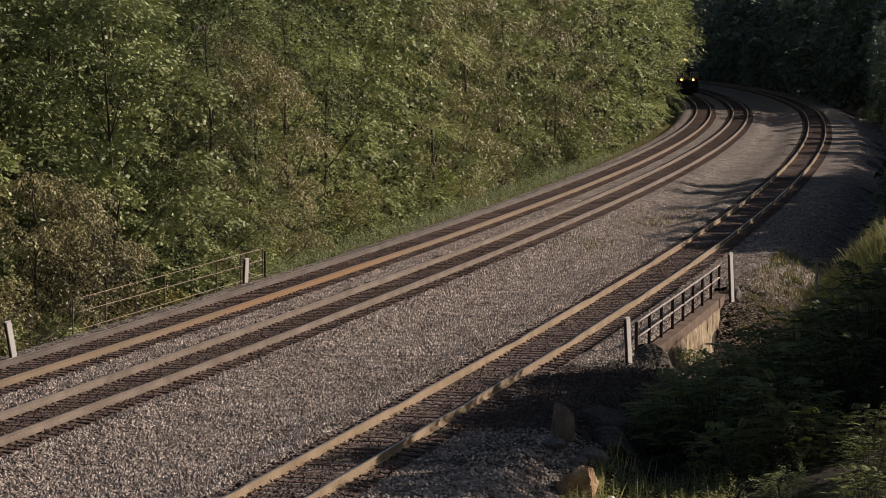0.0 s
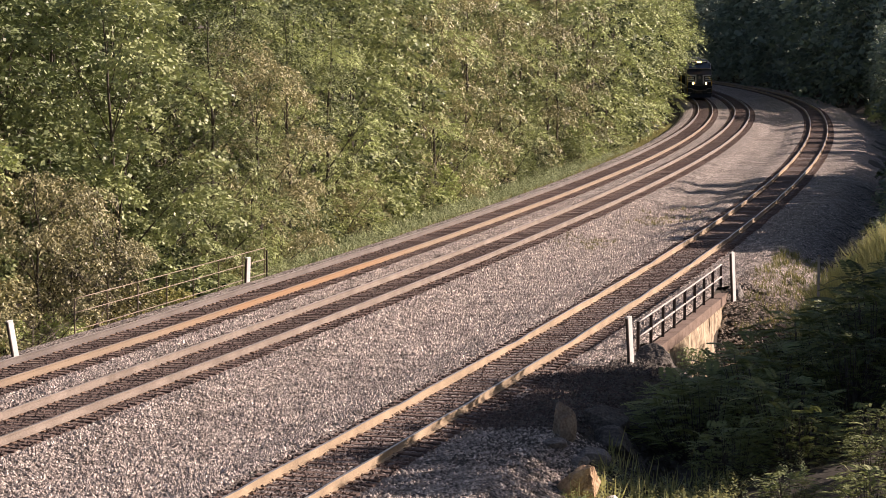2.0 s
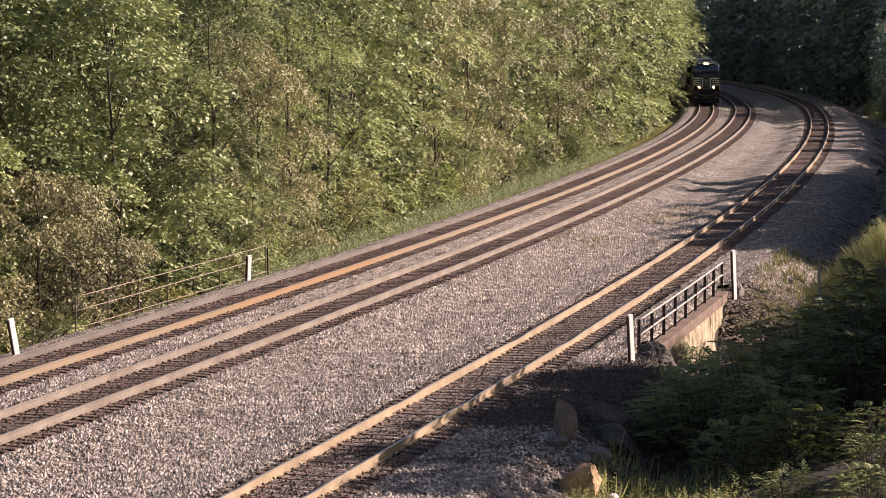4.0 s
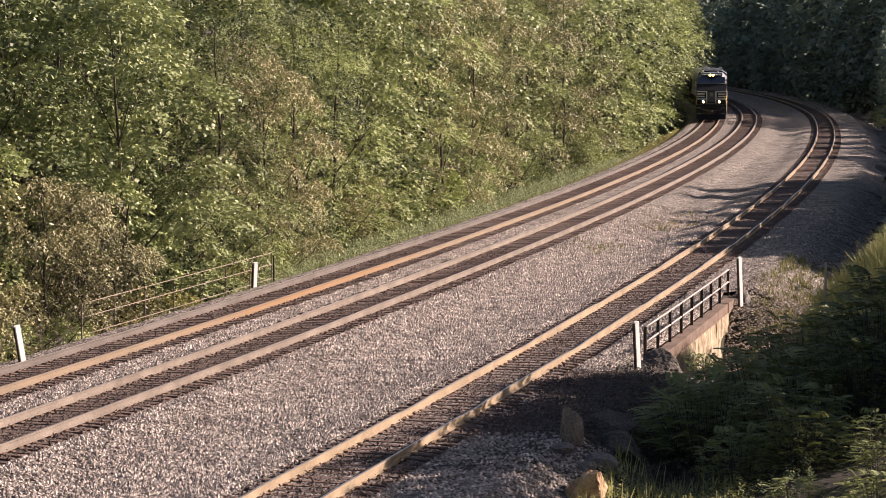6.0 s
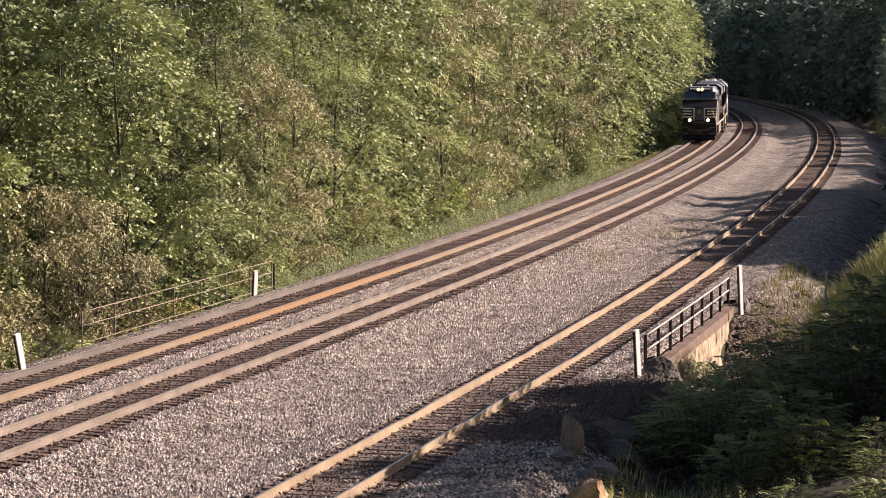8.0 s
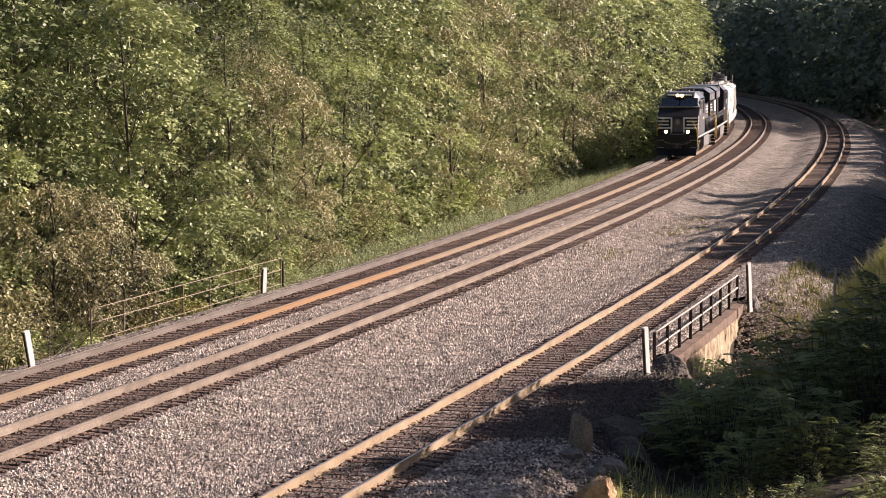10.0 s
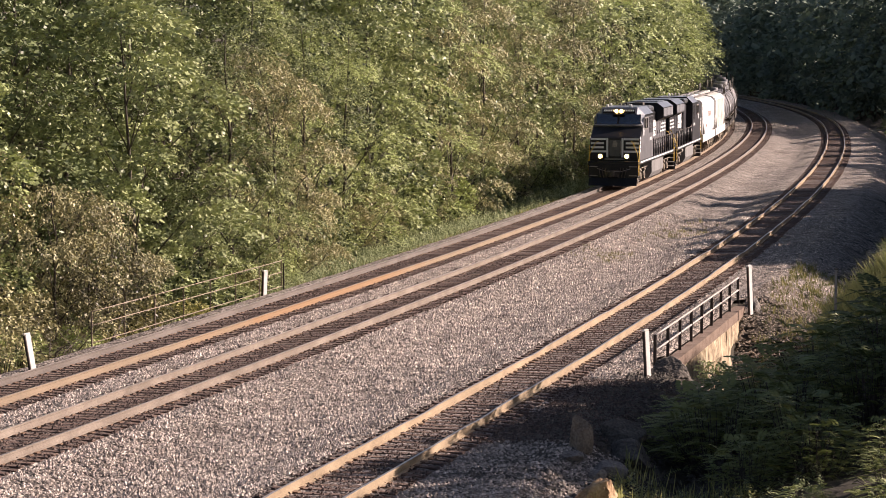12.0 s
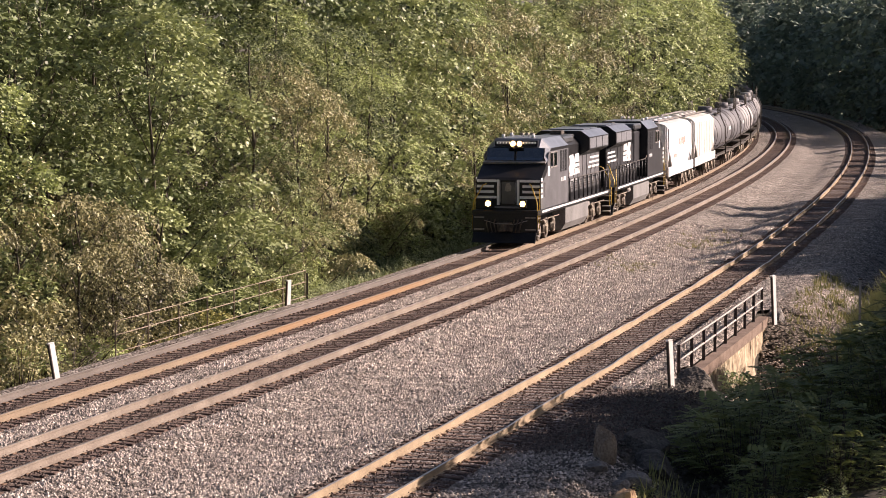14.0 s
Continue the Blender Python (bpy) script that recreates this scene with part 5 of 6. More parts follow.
def add_coupler(top, x, way):
    bm = bmesh.new()
    add_box(bm, min(x, x + way * 0.42), max(x, x + way * 0.42), -0.11, 0.11, 0.74, 0.98, 0.02)
    add_box(bm, min(x + way * 0.36, x + way * 0.58), max(x + way * 0.36, x + way * 0.58), -0.17, 0.14, 0.68, 1.04, 0.05)
    part("coupler", bm, M_GEAR, top)


def make_locomotive(m_side, label):
    top = tagged(new("locomotive"), label, "locomotive", "locomotives of the train")
    # frame and deck with the pale sill stripe
    bm = bmesh.new()
    add_box(bm, -9.7, 9.7, -1.52, 1.52, 1.36, 1.60, 0.02)
    add_box(bm, -9.0, 9.0, -0.9, 0.9, 1.0, 1.36, 0.02)
    frame_part = part("underframe", bm, M_BLACK, top)
    for s in (-1, 1):
        bm = bmesh.new()
        add_box(bm, -8.6, 8.75, s * 1.524 if s > 0 else -1.532, 1.532 if s > 0 else -1.524, 1.46, 1.56)
        part("sill_stripe", bm, M_MARK, frame_part, "white stripe along the sill")
    # cab with full-width nose
    bm = bmesh.new()
    fs = add_prism(bm, [(9.0, 1.60), (9.0, 2.88), (8.85, 2.98), (7.55, 3.55), (7.25, 4.22), (6.75, 4.60), (2.35, 4.60), (2.35, 1.60)], -1.5, 1.5, "y")
    edges = [e for e in bm.edges if min(v.co.z for v in e.verts) > 4.1 and abs(e.verts[0].co.y - e.verts[1].co.y) < 0.01]
    bmesh.ops.bevel(bm, geom=edges, offset=0.42, segments=1, affect="EDGES")
    hips = [e for e in bm.edges if abs(e.verts[0].co.y - e.verts[1].co.y) < 0.01 and abs(e.verts[0].co.x - e.verts[1].co.x) > 0.5
            and 2.9 < min(v.co.z for v in e.verts) < 3.1 and max(v.co.z for v in e.verts) < 3.7]
    bmesh.ops.bevel(bm, geom=hips, offset=0.6, segments=1, affect="EDGES")
    fixed(bm)
    # Sloped and top faces get the paler colour that stands in for sky light.
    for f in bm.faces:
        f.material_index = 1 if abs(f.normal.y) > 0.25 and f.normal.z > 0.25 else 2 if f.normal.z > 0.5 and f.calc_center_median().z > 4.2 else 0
    cab = part("cab", bm, (M_BLACK, M_SKYLIT, M_SKYLIT), top)
    # front windows: real panes over dark recesses
    slope = math.atan2(0.30, 0.67)
    for y0, y1 in ((-1.32, -0.06), (0.06, 1.32)):
        bm = bmesh.new()
        add_prism(bm, [(7.515, 3.66), (7.275, 4.19), (7.30, 4.205), (7.54, 3.67)], y0, y1, "y")
        part("windscreen", bm, M_GLASS, cab)
        bm = bmesh.new()
        add_prism(bm, [(7.508, 3.63), (7.262, 4.205), (7.28, 4.205), (7.52, 3.64)], y0 - 0.03, y1 + 0.03, "y")
        part("window_rubber", bm, M_GEAR, cab)
    bm = bmesh.new()
    add_prism(bm, [(7.52, 3.58), (7.66, 3.52), (7.70, 3.58), (7.54, 3.65)], -1.45, 1.45, "y")
    part("nose_ledge", bm, M_DUST, cab)
    for s in (-1, 1):
        bm = bmesh.new()
        add_prism(bm, [(8.96, 1.62), (8.96, 2.62), (7.5, 3.2), (7.22, 3.94), (6.95, 4.05), (2.38, 4.05), (2.38, 1.62)], *((1.501, 1.509) if s > 0 else (-1.509, -1.501)), "y")
        part("cab_side", fixed(bm), m_side, cab, "side sheet of the cab")
        a, b = (1.510, 1.518) if s > 0 else (-1.518, -1.510)
        for x0, x1, z0, z1 in ((6.25, 6.85, 3.38, 3.96), (5.35, 6.05, 3.38, 3.96)):
            bm = bmesh.new()
            add_box(bm, x0, x1, a, b, z0, z1)
            part("side_window", bm, M_GLASS, cab)
            bm = bmesh.new()
            for q in ((x0 - 0.06, x0, z0, z1), (x1, x1 + 0.06, z0, z1), (x0 - 0.06, x1 + 0.06, z0 - 0.06, z0), (x0 - 0.06, x1 + 0.06, z1, z1 + 0.06)):
                add_box(bm, q[0], q[1], s * 1.505 if s > 0 else -1.545, 1.545 if s > 0 else -1.505, q[2], q[3])
            part("window_frame", bm, M_DUST, cab)
        for i in range(3):
            bm = bmesh.new()
            x0 = 2.75 + 0.62 * i
            add_box(bm, x0, x0 + 0.40, a, b, 3.05, 4.0)
            vent = part("louvre", bm, M_BLACK, cab, "dark louvred opening behind the cab")
            for j in range(5):
                bm = bmesh.new()
                add_prism(bm, [(s * 1.518, 3.14 + 0.19 * j), (s * 1.535, 3.11 + 0.19 * j), (s * 1.535, 3.12 + 0.19 * j), (s * 1.518, 3.155 + 0.19 * j)], x0, x0 + 0.40, "x")
                part("slat", fixed(bm), M_BLACK, vent)
        bm = bmesh.new()
        add_prism(bm, [(6.9, 3.0), (7.35, 3.0), (7.35, 3.42), (6.9, 3.42)], a, b, "y")
        part("emblem_panel", bm, M_MARK, cab, "small white panel below the cab window")
        for i in range(4):
            bm = bmesh.new()
            z = 2.10 + 0.24 * i
            add_box(bm, 8.55, 8.97, a, b, z, z + 0.15)
            part("nose_dash", bm, M_MARK, cab, "white stripe wrapped round the nose")
        bm = bmesh.new()
        add_box(bm, 8.0, 8.12, a, b, 2.1, 2.75)
        part("door_slot", bm, M_GEAR, cab)
        # number strip on the cab side
        for i in range(4):
            bm = bmesh.new()
            add_box(bm, 3.05 + 0.30 * i, 3.25 + 0.30 * i, a, b, 2.62, 2.80)
            part("side_mark", bm, M_MARK, cab)
    # stripes on the nose face, broken by the door
    for s in (-1, 1):
        for i in range(4):
            bm = bmesh.new()
            z = 2.08 + 0.235 * i
            inner = 0.66 if i in (1, 2) else 0.53
            lo, hi = (inner, 1.46) if s > 0 else (-1.46, -inner)
            add_box(bm, 9.002, 9.012, lo, hi, z, z + 0.11)
            part("nose_stripe", bm, M_MARK, cab, "thin white stripe on the black nose")
    bm = bmesh.new()
    for y in (-0.36, 0.36):
        add_box(bm, 9.002, 9.016, y - 0.02, y + 0.02, 1.9, 2.85)
    add_box(bm, 9.002, 9.02, -0.30, 0.30, 1.86, 2.80, 0.02)
    part("nose_door", bm, M_ROOF, cab)
    bm = bmesh.new()
    add_prism(bm, [(-0.16, 2.42), (-0.02, 2.38), (0.12, 2.42), (0.16, 2.60), (0.05, 2.76), (-0.10, 2.72)], 9.022, 9.03, "x")
    part("nose_emblem", bm, M_DUST, cab, "small pale emblem on the nose door")
    for s in (-1, 1):
        bm = bmesh.new()
        add_box(bm, 9.002, 9.014, *sorted((s * 0.40, s * 0.52)), 1.80, 2.895, 0.004)
        part("nose_panel", bm, M_MARK, cab, "white upright panel beside the nose door")
        bm = bmesh.new()
        add_tube(bm, [(9.03, s * 0.34, 1.95), (9.09, s * 0.34, 2.0), (9.09, s * 0.34, 2.7), (9.03, s * 0.34, 2.75)], 0.018, 5)
        part("grab_iron", bm, M_DUST, cab)
    bm = bmesh.new()
    add_box(bm, 9.002, 9.05, -0.62, 0.62, 1.66, 1.74, 0.01)
    part("nose_step", bm, M_DUST, cab)
    # headlights and number boards above the windows
    bm = bmesh.new()
    add_prism(bm, [(6.92, 4.30), (7.30, 4.26), (7.22, 4.50), (6.92, 4.56)], -1.0, 1.0, "y")
    box = part("headlight_box", bm, M_BLACK, cab)
    for y in (-0.15, 0.15):
        bm = bmesh.new()
        add_tube(bm, [(7.24, y, 4.385), (7.31, y, 4.375)], 0.115, 12)
        part("headlight", bm, M_BEAM, top, "lit round headlight")
    # Added plate that keeps the headlights' glow off the nose.
    bm = bmesh.new()
    add_box(bm, 7.22, 7.52, -0.36, 0.36, 4.19, 4.215, 0.005)
    part("headlight_visor", bm, M_BLACK, cab)
    for s in (-1, 1):
        bm = bmesh.new()
        lo, hi = (0.30, 0.92) if s > 0 else (-0.92, -0.30)
        add_prism(bm, [(7.27, 4.29), (7.285, 4.29), (7.235, 4.47), (7.22, 4.47)], lo, hi, "y")
        board = part("number_board", bm, M_BOARD, top, "lit number board")
        for i in range(4):
            bm = bmesh.new()
            y = lo + 0.07 + 0.14 * i
            add_prism(bm, [(7.283, 4.31), (7.289, 4.31), (7.245, 4.45), (7.239, 4.45)], y, y + 0.07, "y")
            part("digit_bar", bm, M_GEAR, board)
    # ditch lights over the pilot
    for y in (-0.80, 0.80):
        bm = bmesh.new()
        add_box(bm, 9.42, 9.62, y - 0.15, y + 0.15, 1.72, 2.06, 0.02)
        lamp = part("ditch_light", bm, M_BLACK, top, "lit ditch light above the pilot")
        bm = bmesh.new()
        add_tube(bm, [(9.60, y, 1.89), (9.66, y, 1.89)], 0.125, 14)
        part("lens", bm, M_BEAM, lamp)
    # long hood
    bm = bmesh.new()
    add_prism(bm, [(-0.95, 1.60), (0.95, 1.60), (0.95, 4.05), (0.70, 4.32), (-0.70, 4.32), (-0.95, 4.05)], -9.2, 2.346, "x")
    hood = part("hood", fixed(bm), M_BLACK, top)
    for s in (-1, 1):
        for i in range(9):
            x0 = -8.9 + 1.2 * i
            if x0 > 1.2:
                continue
            bm = bmesh.new()
            add_box(bm, x0, x0 + 1.05, s * 0.952 if s > 0 else -0.972, 0.972 if s > 0 else -0.952, 1.85, 3.45, 0.008)
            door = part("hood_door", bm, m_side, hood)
            bm = bmesh.new()
            for j in range(4):
                add_box(bm, x0 + 0.18, x0 + 0.87, *sorted((s * 0.973, s * 0.990)), 1.98 + 0.11 * j, 2.03 + 0.11 * j)
            part("door_vent", bm, M_GEAR, door)
            bm = bmesh.new()
            add_box(bm, x0 + 0.93, x0 + 0.98, *sorted((s * 0.973, s * 1.0)), 2.70, 2.92)
            part("door_latch", bm, M_DUST, door)
        a, b = (0.975, 0.983) if s > 0 else (-0.983, -0.975)
        bm = bmesh.new()
        add_prism(bm, [(-3.4, 2.66), (-0.7, 2.60), (-0.5, 3.0), (-0.9, 3.18), (-0.6, 3.56), (-1.7, 3.60), (-1.9, 3.3), (-2.2, 3.60), (-3.2, 3.60)][::s], a, b, "y")
        part("hood_emblem", fixed(bm), M_MARK, hood, "plain white emblem on the hood side")
        for z in (2.92, 3.14):
            bm = bmesh.new()
            add_box(bm, -3.3, -2.2, *sorted((s * 0.984, s * 0.989)), z, z + 0.06)
            part("emblem_bar", bm, M_BLACK, hood)
        for i in range(3):
            bm = bmesh.new()
            add_box(bm, -8.8, -6.3 + 0.25 * i, a, b, 3.22 - 0.22 * i, 3.32 - 0.22 * i)
            part("hood_stripe", bm, M_MARK, hood)
        for i in range(6):
            bm = bmesh.new()
            add_box(bm, -2.6 + 0.34 * i, -2.38 + 0.34 * i, a, b, 2.30, 2.46)
            part("hood_mark", bm, M_MARK, hood)
        bm = bmesh.new()
        add_box(bm, 0.2, 2.33, 0.95 if s > 0 else -1.06, 1.06 if s > 0 else -0.95, 2.1, 4.1, 0.06)
        part("blower_housing", bm, m_side, hood)
    bm = bmesh.new()
    add_prism(bm, [(-0.95, 3.48), (0.95, 3.48), (1.46, 3.74), (1.46, 4.34), (1.02, 4.64), (-1.02, 4.64), (-1.46, 4.34), (-1.46, 3.74)], -9.0, -3.5, "x")
    fixed(bm)
    # Upward faces carry the sky reflection as a painted colour.
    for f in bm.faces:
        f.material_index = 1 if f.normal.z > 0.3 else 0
    radiator = part("radiator", bm, (M_BLACK, M_SKYLIT), top, "flared radiator housing over the rear hood")
    for s in (-1, 1):
        bm = bmesh.new()
        for i in range(3):
            add_box(bm, -8.85 + 1.78 * i, -7.2 + 1.78 * i, *sorted((s * 1.462, s * 1.478)), 3.80, 4.29, 0.01)
        part("radiator_screen", bm, M_SCREEN, radiator, "grey mesh screens of the radiator")
    bm = bmesh.new()
    for i in range(2):
        add_box(bm, -8.8 + 2.05 * i, -6.95 + 2.05 * i, -0.9, 0.9, 4.644, 4.69, 0.01)
    part("fan_grille", bm, M_SKYLIT, radiator)
    bm = bmesh.new()
    add_box(bm, -3.9, -1.2, -0.7, 0.7, 4.324, 4.50, 0.05)
    add_box(bm, -0.6, 1.9, -1.2, 1.2, 4.2, 4.52, 0.08)
    part("roof_hatch", bm, M_ROOF, hood)
    bm = bmesh.new()
    add_box(bm, -2.9, -2.1, -0.3, 0.3, 4.50, 4.68, 0.03)
    part("exhaust_stack", bm, M_GEAR, hood)
    bm = bmesh.new()
    for i in range(3):
        add_tube(bm, [(4.4, -0.25 + 0.25 * i, 4.60), (4.4, -0.25 + 0.25 * i, 4.72), (4.95, -0.25 + 0.25 * i, 4.74)], [0.03, 0.04, 0.075], 8)
    part("horn", bm, M_DUST, cab)
    for x, y in ((5.9, -0.9), (6.3, 0.6), (3.6, -1.0)):
        bm = bmesh.new()
        add_tube(bm, [(x, y, 4.59), (x, y, 4.76)], [0.10, 0.07], 10)
        part("antenna", bm, M_MARK, cab, "white antenna dome")
    # walkway handrails
    post = bmesh.new()
    add_tube(post, [(0, 0, 1.58), (0, 0, 2.62)], 0.036, 6)
    post_me = shared("handrail_post", post, M_BLACK)
    for s in (-1, 1):
        for i in range(10):
            piece("handrail_post", post_me, top, Matrix.Translation((-8.9 + 1.18 * i, s * 1.47, 0)))
        bm = bmesh.new()
        add_tube(bm, [(-8.9, s * 1.47, 2.60), (1.75, s * 1.47, 2.60), (2.3, s * 1.47, 2.75)], 0.026, 6)
        part("handrail", bm, M_GEAR, top)
        for e in (-1, 1):
            bm = bmesh.new()
            add_tube(bm, [(e * 9.05, s * 1.0, 2.72), (e * 9.25, s * 1.12, 2.66), (e * 9.6, s * 1.46, 1.98), (e * 9.66, s * 1.5, 1.62), (e * 9.66, s * 1.5, 0.75)], 0.025, 6)
            part("grab_rail", bm, M_YELLOW, top, "yellow corner grab rail")
            bm = bmesh.new()
            add_tube(bm, [(e * 9.2, s * 1.5, 2.5), (e * 9.2, s * 1.5, 0.75)], 0.023, 6)
            part("grab_rail", bm, M_YELLOW, top, "yellow corner grab rail")
            bm = bmesh.new()
            for i in range(4):
                lo, hi = (1.12, 1.5) if s > 0 else (-1.5, -1.12)
                x0, x1 = sorted((e * 9.0, e * 9.62))
                add_box(bm, x0, x1, lo, hi, 0.42 + 0.27 * i, 0.46 + 0.27 * i)
            part("step", bm, M_DUST, top)
    # pilots, plough and hoses
    for e in (-1, 1):
        bm = bmesh.new()
        x0, x1 = sorted((e * 9.55, e * 9.72))
        add_box(bm, x0, x1, -1.5, 1.5, 0.62, 1.42, 0.02)
        pilot = part("pilot", bm, M_BLACK, top)
        bm = bmesh.new()
        add_prism(bm, [(e * 9.60, 0.62), (e * 9.74, 0.62), (e * 10.05, 0.16), (e * 9.90, 0.16)], -1.45, 1.45, "y")
        part("plough", fixed(bm), M_BLACK, pilot)
        for s in (-1, 1):
            for q in (0.45, 0.62, 0.8):
                bm = bmesh.new()
                add_tube(bm, [(e * 9.72, s * q, 1.2), (e * 9.95, s * q, 1.0), (e * 9.95, s * (q - 0.1), 0.62)], 0.028, 5)
                part("air_hose", bm, M_GEAR, pilot)
        bm = bmesh.new()
        add_tube(bm, [(e * 9.72, -0.95, 1.16), (e * 9.86, -0.4, 1.02), (e * 9.86, 0.5, 1.0), (e * 9.72, 1.05, 1.16)], 0.022, 5)
        part("cut_lever", bm, M_DUST, pilot)
        add_coupler(top, e * 9.72, e)
        bm = bmesh.new()
        x0, x1 = sorted((e * 9.722, e * 9.80))
        add_box(bm, x0, x1, -0.34, 0.34, 0.66, 1.10, 0.03)
        part("coupler_pocket", bm, M_GEAR, pilot)
        for s in (-1, 1):
            bm = bmesh.new()
            add_box(bm, *sorted((e * 9.722, e * 9.75)), *sorted((s * 0.95, s * 1.42)), 0.72, 0.78)
            add_box(bm, *sorted((e * 9.722, e * 9.75)), *sorted((s * 0.95, s * 1.42)), 1.26, 1.32)
            part("anti_climber", bm, M_DUST, pilot)
    # fuel tank and air reservoirs
    bm = bmesh.new()
    add_prism(bm, [(-1.50, 1.34), (1.50, 1.34), (1.50, 0.62), (1.28, 0.28), (-1.28, 0.28), (-1.50, 0.62)], -3.0, 3.0, "x")
    part("fuel_tank", fixed(bm), M_FUEL, top, "dusty grey fuel tank between the bogies")
    for s in (-1, 1):
        bm = bmesh.new()
        add_tube(bm, [(-4.2, s * 1.2, 1.15), (-3.0, s * 1.2, 1.15)], 0.17, 10)
        part("air_reservoir", bm, M_DUST, top)
    # the body stands a little taller above the deck
    for me in {o.data for o in top.children_recursive if o.data}:
        for v in me.vertices:
            if v.co.z > 1.6:
                v.co.z = 1.6 + (v.co.z - 1.6) * 1.055
    add_bogie(top, 6.1, 3, 1.75, 0.53)
    add_bogie(top, -6.1, 3, 1.75, 0.53)
    return top


def make_hopper(half, mat, ribs, label):
    top = tagged(new("hopper_car"), label, "freight car", "cars of the train")
    bm = bmesh.new()
    out = [(-1.25, 4.30), (-0.5, 4.46), (0.5, 4.46), (1.25, 4.30), (1.52, 4.02), (1.52, 1.72), (-1.52, 1.72), (-1.52, 4.02)]
    rings = []
    for x, low in ((-half + 0.9, 2.75), (-half + 2.5, 1.72), (half - 2.5, 1.72), (half - 0.9, 2.75)):
        rings.append([bm.verts.new((x, y, low if z < 2 else z)) for y, z in out])
    for p, q in zip(rings, rings[1:]):
        for k in range(8):
            bm.faces.new((p[k], p[(k + 1) % 8], q[(k + 1) % 8], q[k]))
    bm.faces.new(rings[0])
    bm.faces.new(rings[-1][::-1])
    body = part("body", fixed(bm), mat, top)
    for e in (-1, 1):
        for s in (-1, 1):
            bm = bmesh.new()
            add_tube(bm, [(e * (half - 0.35), s * 1.46, 1.72), (e * (half - 0.95), s * 1.50, 2.80)], 0.06, 6)
            add_tube(bm, [(e * (half - 0.35), s * 1.46, 1.72), (e * (half - 0.35), s * 1.46, 4.2)], 0.05, 6)
            part("corner_strut", bm, mat, top)
            bm = bmesh.new()
            add_tube(bm, [(e * (half - 2.3), s * 1.52, 1.66), (e * (half - 1.0), s * 1.52, 2.6)], 0.06, 6)
            part("corner_strut", bm, mat, top)
    bm = bmesh.new()
    for s in (-1, 1):
        lo, hi = (1.50, 1.60) if s > 0 else (-1.60, -1.50)
        add_box(bm, -half + 0.2, half - 0.2, lo, hi, 1.15, 1.72, 0.02)
    add_box(bm, -half + 0.15, half - 0.15, -0.3, 0.3, 0.9, 1.2, 0.02)
    part("side_sill", bm, mat, top)
    if ribs:
        one = bmesh.new()
        add_box(one, -0.05, 0.05, -0.035, 0.003, 1.72, 4.0, 0.01)
        rib = shared("rib", one, mat)
        for s in (-1, 1):
            for i in range(ribs):
                piece("rib", rib, body, Matrix.Translation((-half + 2.6 + (2 * half - 5.2) * i / (ribs - 1), s * 1.535, 0)))
    else:
        for s in (-1, 1):
            for i in range(5):
                bm = bmesh.new()
                x0 = -half * 0.35 + 0.62 * i
                add_box(bm, x0, x0 + 0.4, *((1.522, 1.528) if s > 0 else (-1.528, -1.522)), 2.95 - 0.1 * (i % 2), 3.35)
                part("letter_bar", bm, M_FADED, body, "faded lettering")
            for i in range(4):
                bm = bmesh.new()
                x0 = half * 0.25 + 0.42 * i
                add_box(bm, x0, x0 + 0.25, *((1.522, 1.528) if s > 0 else (-1.528, -1.522)), 2.2, 2.42)
                part("letter_bar", bm, M_FADED, body, "faded lettering")
    n = 3
    for i in range(n):
        cx = (i - (n - 1) / 2) * (2 * half - 4.6) / n
        w = (2 * half - 4.8) / n / 2
        bm = bmesh.new()
        a = [bm.verts.new((cx + x * w, y * 1.4, 1.72)) for x, y in ((-1, -1), (1, -1), (1, 1), (-1, 1))]
        b = [bm.verts.new((cx + x * w * 0.3, y * 0.45, 0.62)) for x, y in ((-1, -1), (1, -1), (1, 1), (-1, 1))]
        bm.faces.new(a)
        bm.faces.new(b[::-1])
        for k in range(4):
            bm.faces.new((a[k], b[k], b[(k + 1) % 4], a[(k + 1) % 4]))
        chute = part("chute", fixed(bm), mat, top)
        bm = bmesh.new()
        add_box(bm, cx - 0.4, cx + 0.4, -0.55, 0.55, 0.50, 0.62, 0.01)
        part("gate", bm, M_GEAR, chute)
    for e in (-1, 1):
        bm = bmesh.new()
        add_prism(bm, [(e * (half - 0.88), 4.0), (e * (half - 0.88), 2.78), (e * (half - 2.4), 1.74), (e * (half - 2.5), 1.78), (e * (half - 1.0), 2.86), (e * (half - 1.0), 4.0)][::e], -1.4, 1.4, "y")
        part("end_slope", fixed(bm), mat, top)
        for sd in (-1, 1):
            bm = bmesh.new()
            for y in (0.95, 1.35):
                add_box(bm, *sorted((e * (half - 0.28), e * (half - 0.2))), *sorted((sd * (y - 0.03), sd * (y + 0.03))), 1.2, 4.2)
            for i in range(8):
                add_box(bm, *sorted((e * (half - 0.27), e * (half - 0.22))), *sorted((sd * 0.95, sd * 1.35)), 1.45 + 0.35 * i, 1.48 + 0.35 * i)
            part("ladder", bm, mat, top)
        bm = bmesh.new()
        add_box(bm, *sorted((e * (half - 0.9), e * (half - 0.15))), -1.5, 1.5, 1.1, 1.2, 0.01)
        part("platform", bm, M_DUST, top)
        add_coupler(top, e * (half - 0.2), e)
        add_bogie(top, e * (half - 1.75), 2, 1.75, 0.46)
    bm = bmesh.new()
    add_box(bm, -half + 0.4, half - 0.4, -0.9, -0.65, 4.50, 4.55)
    add_box(bm, -half + 0.4, half - 0.4, 0.65, 0.9, 4.50, 4.55)
    part("running_board", bm, M_DUST, top)
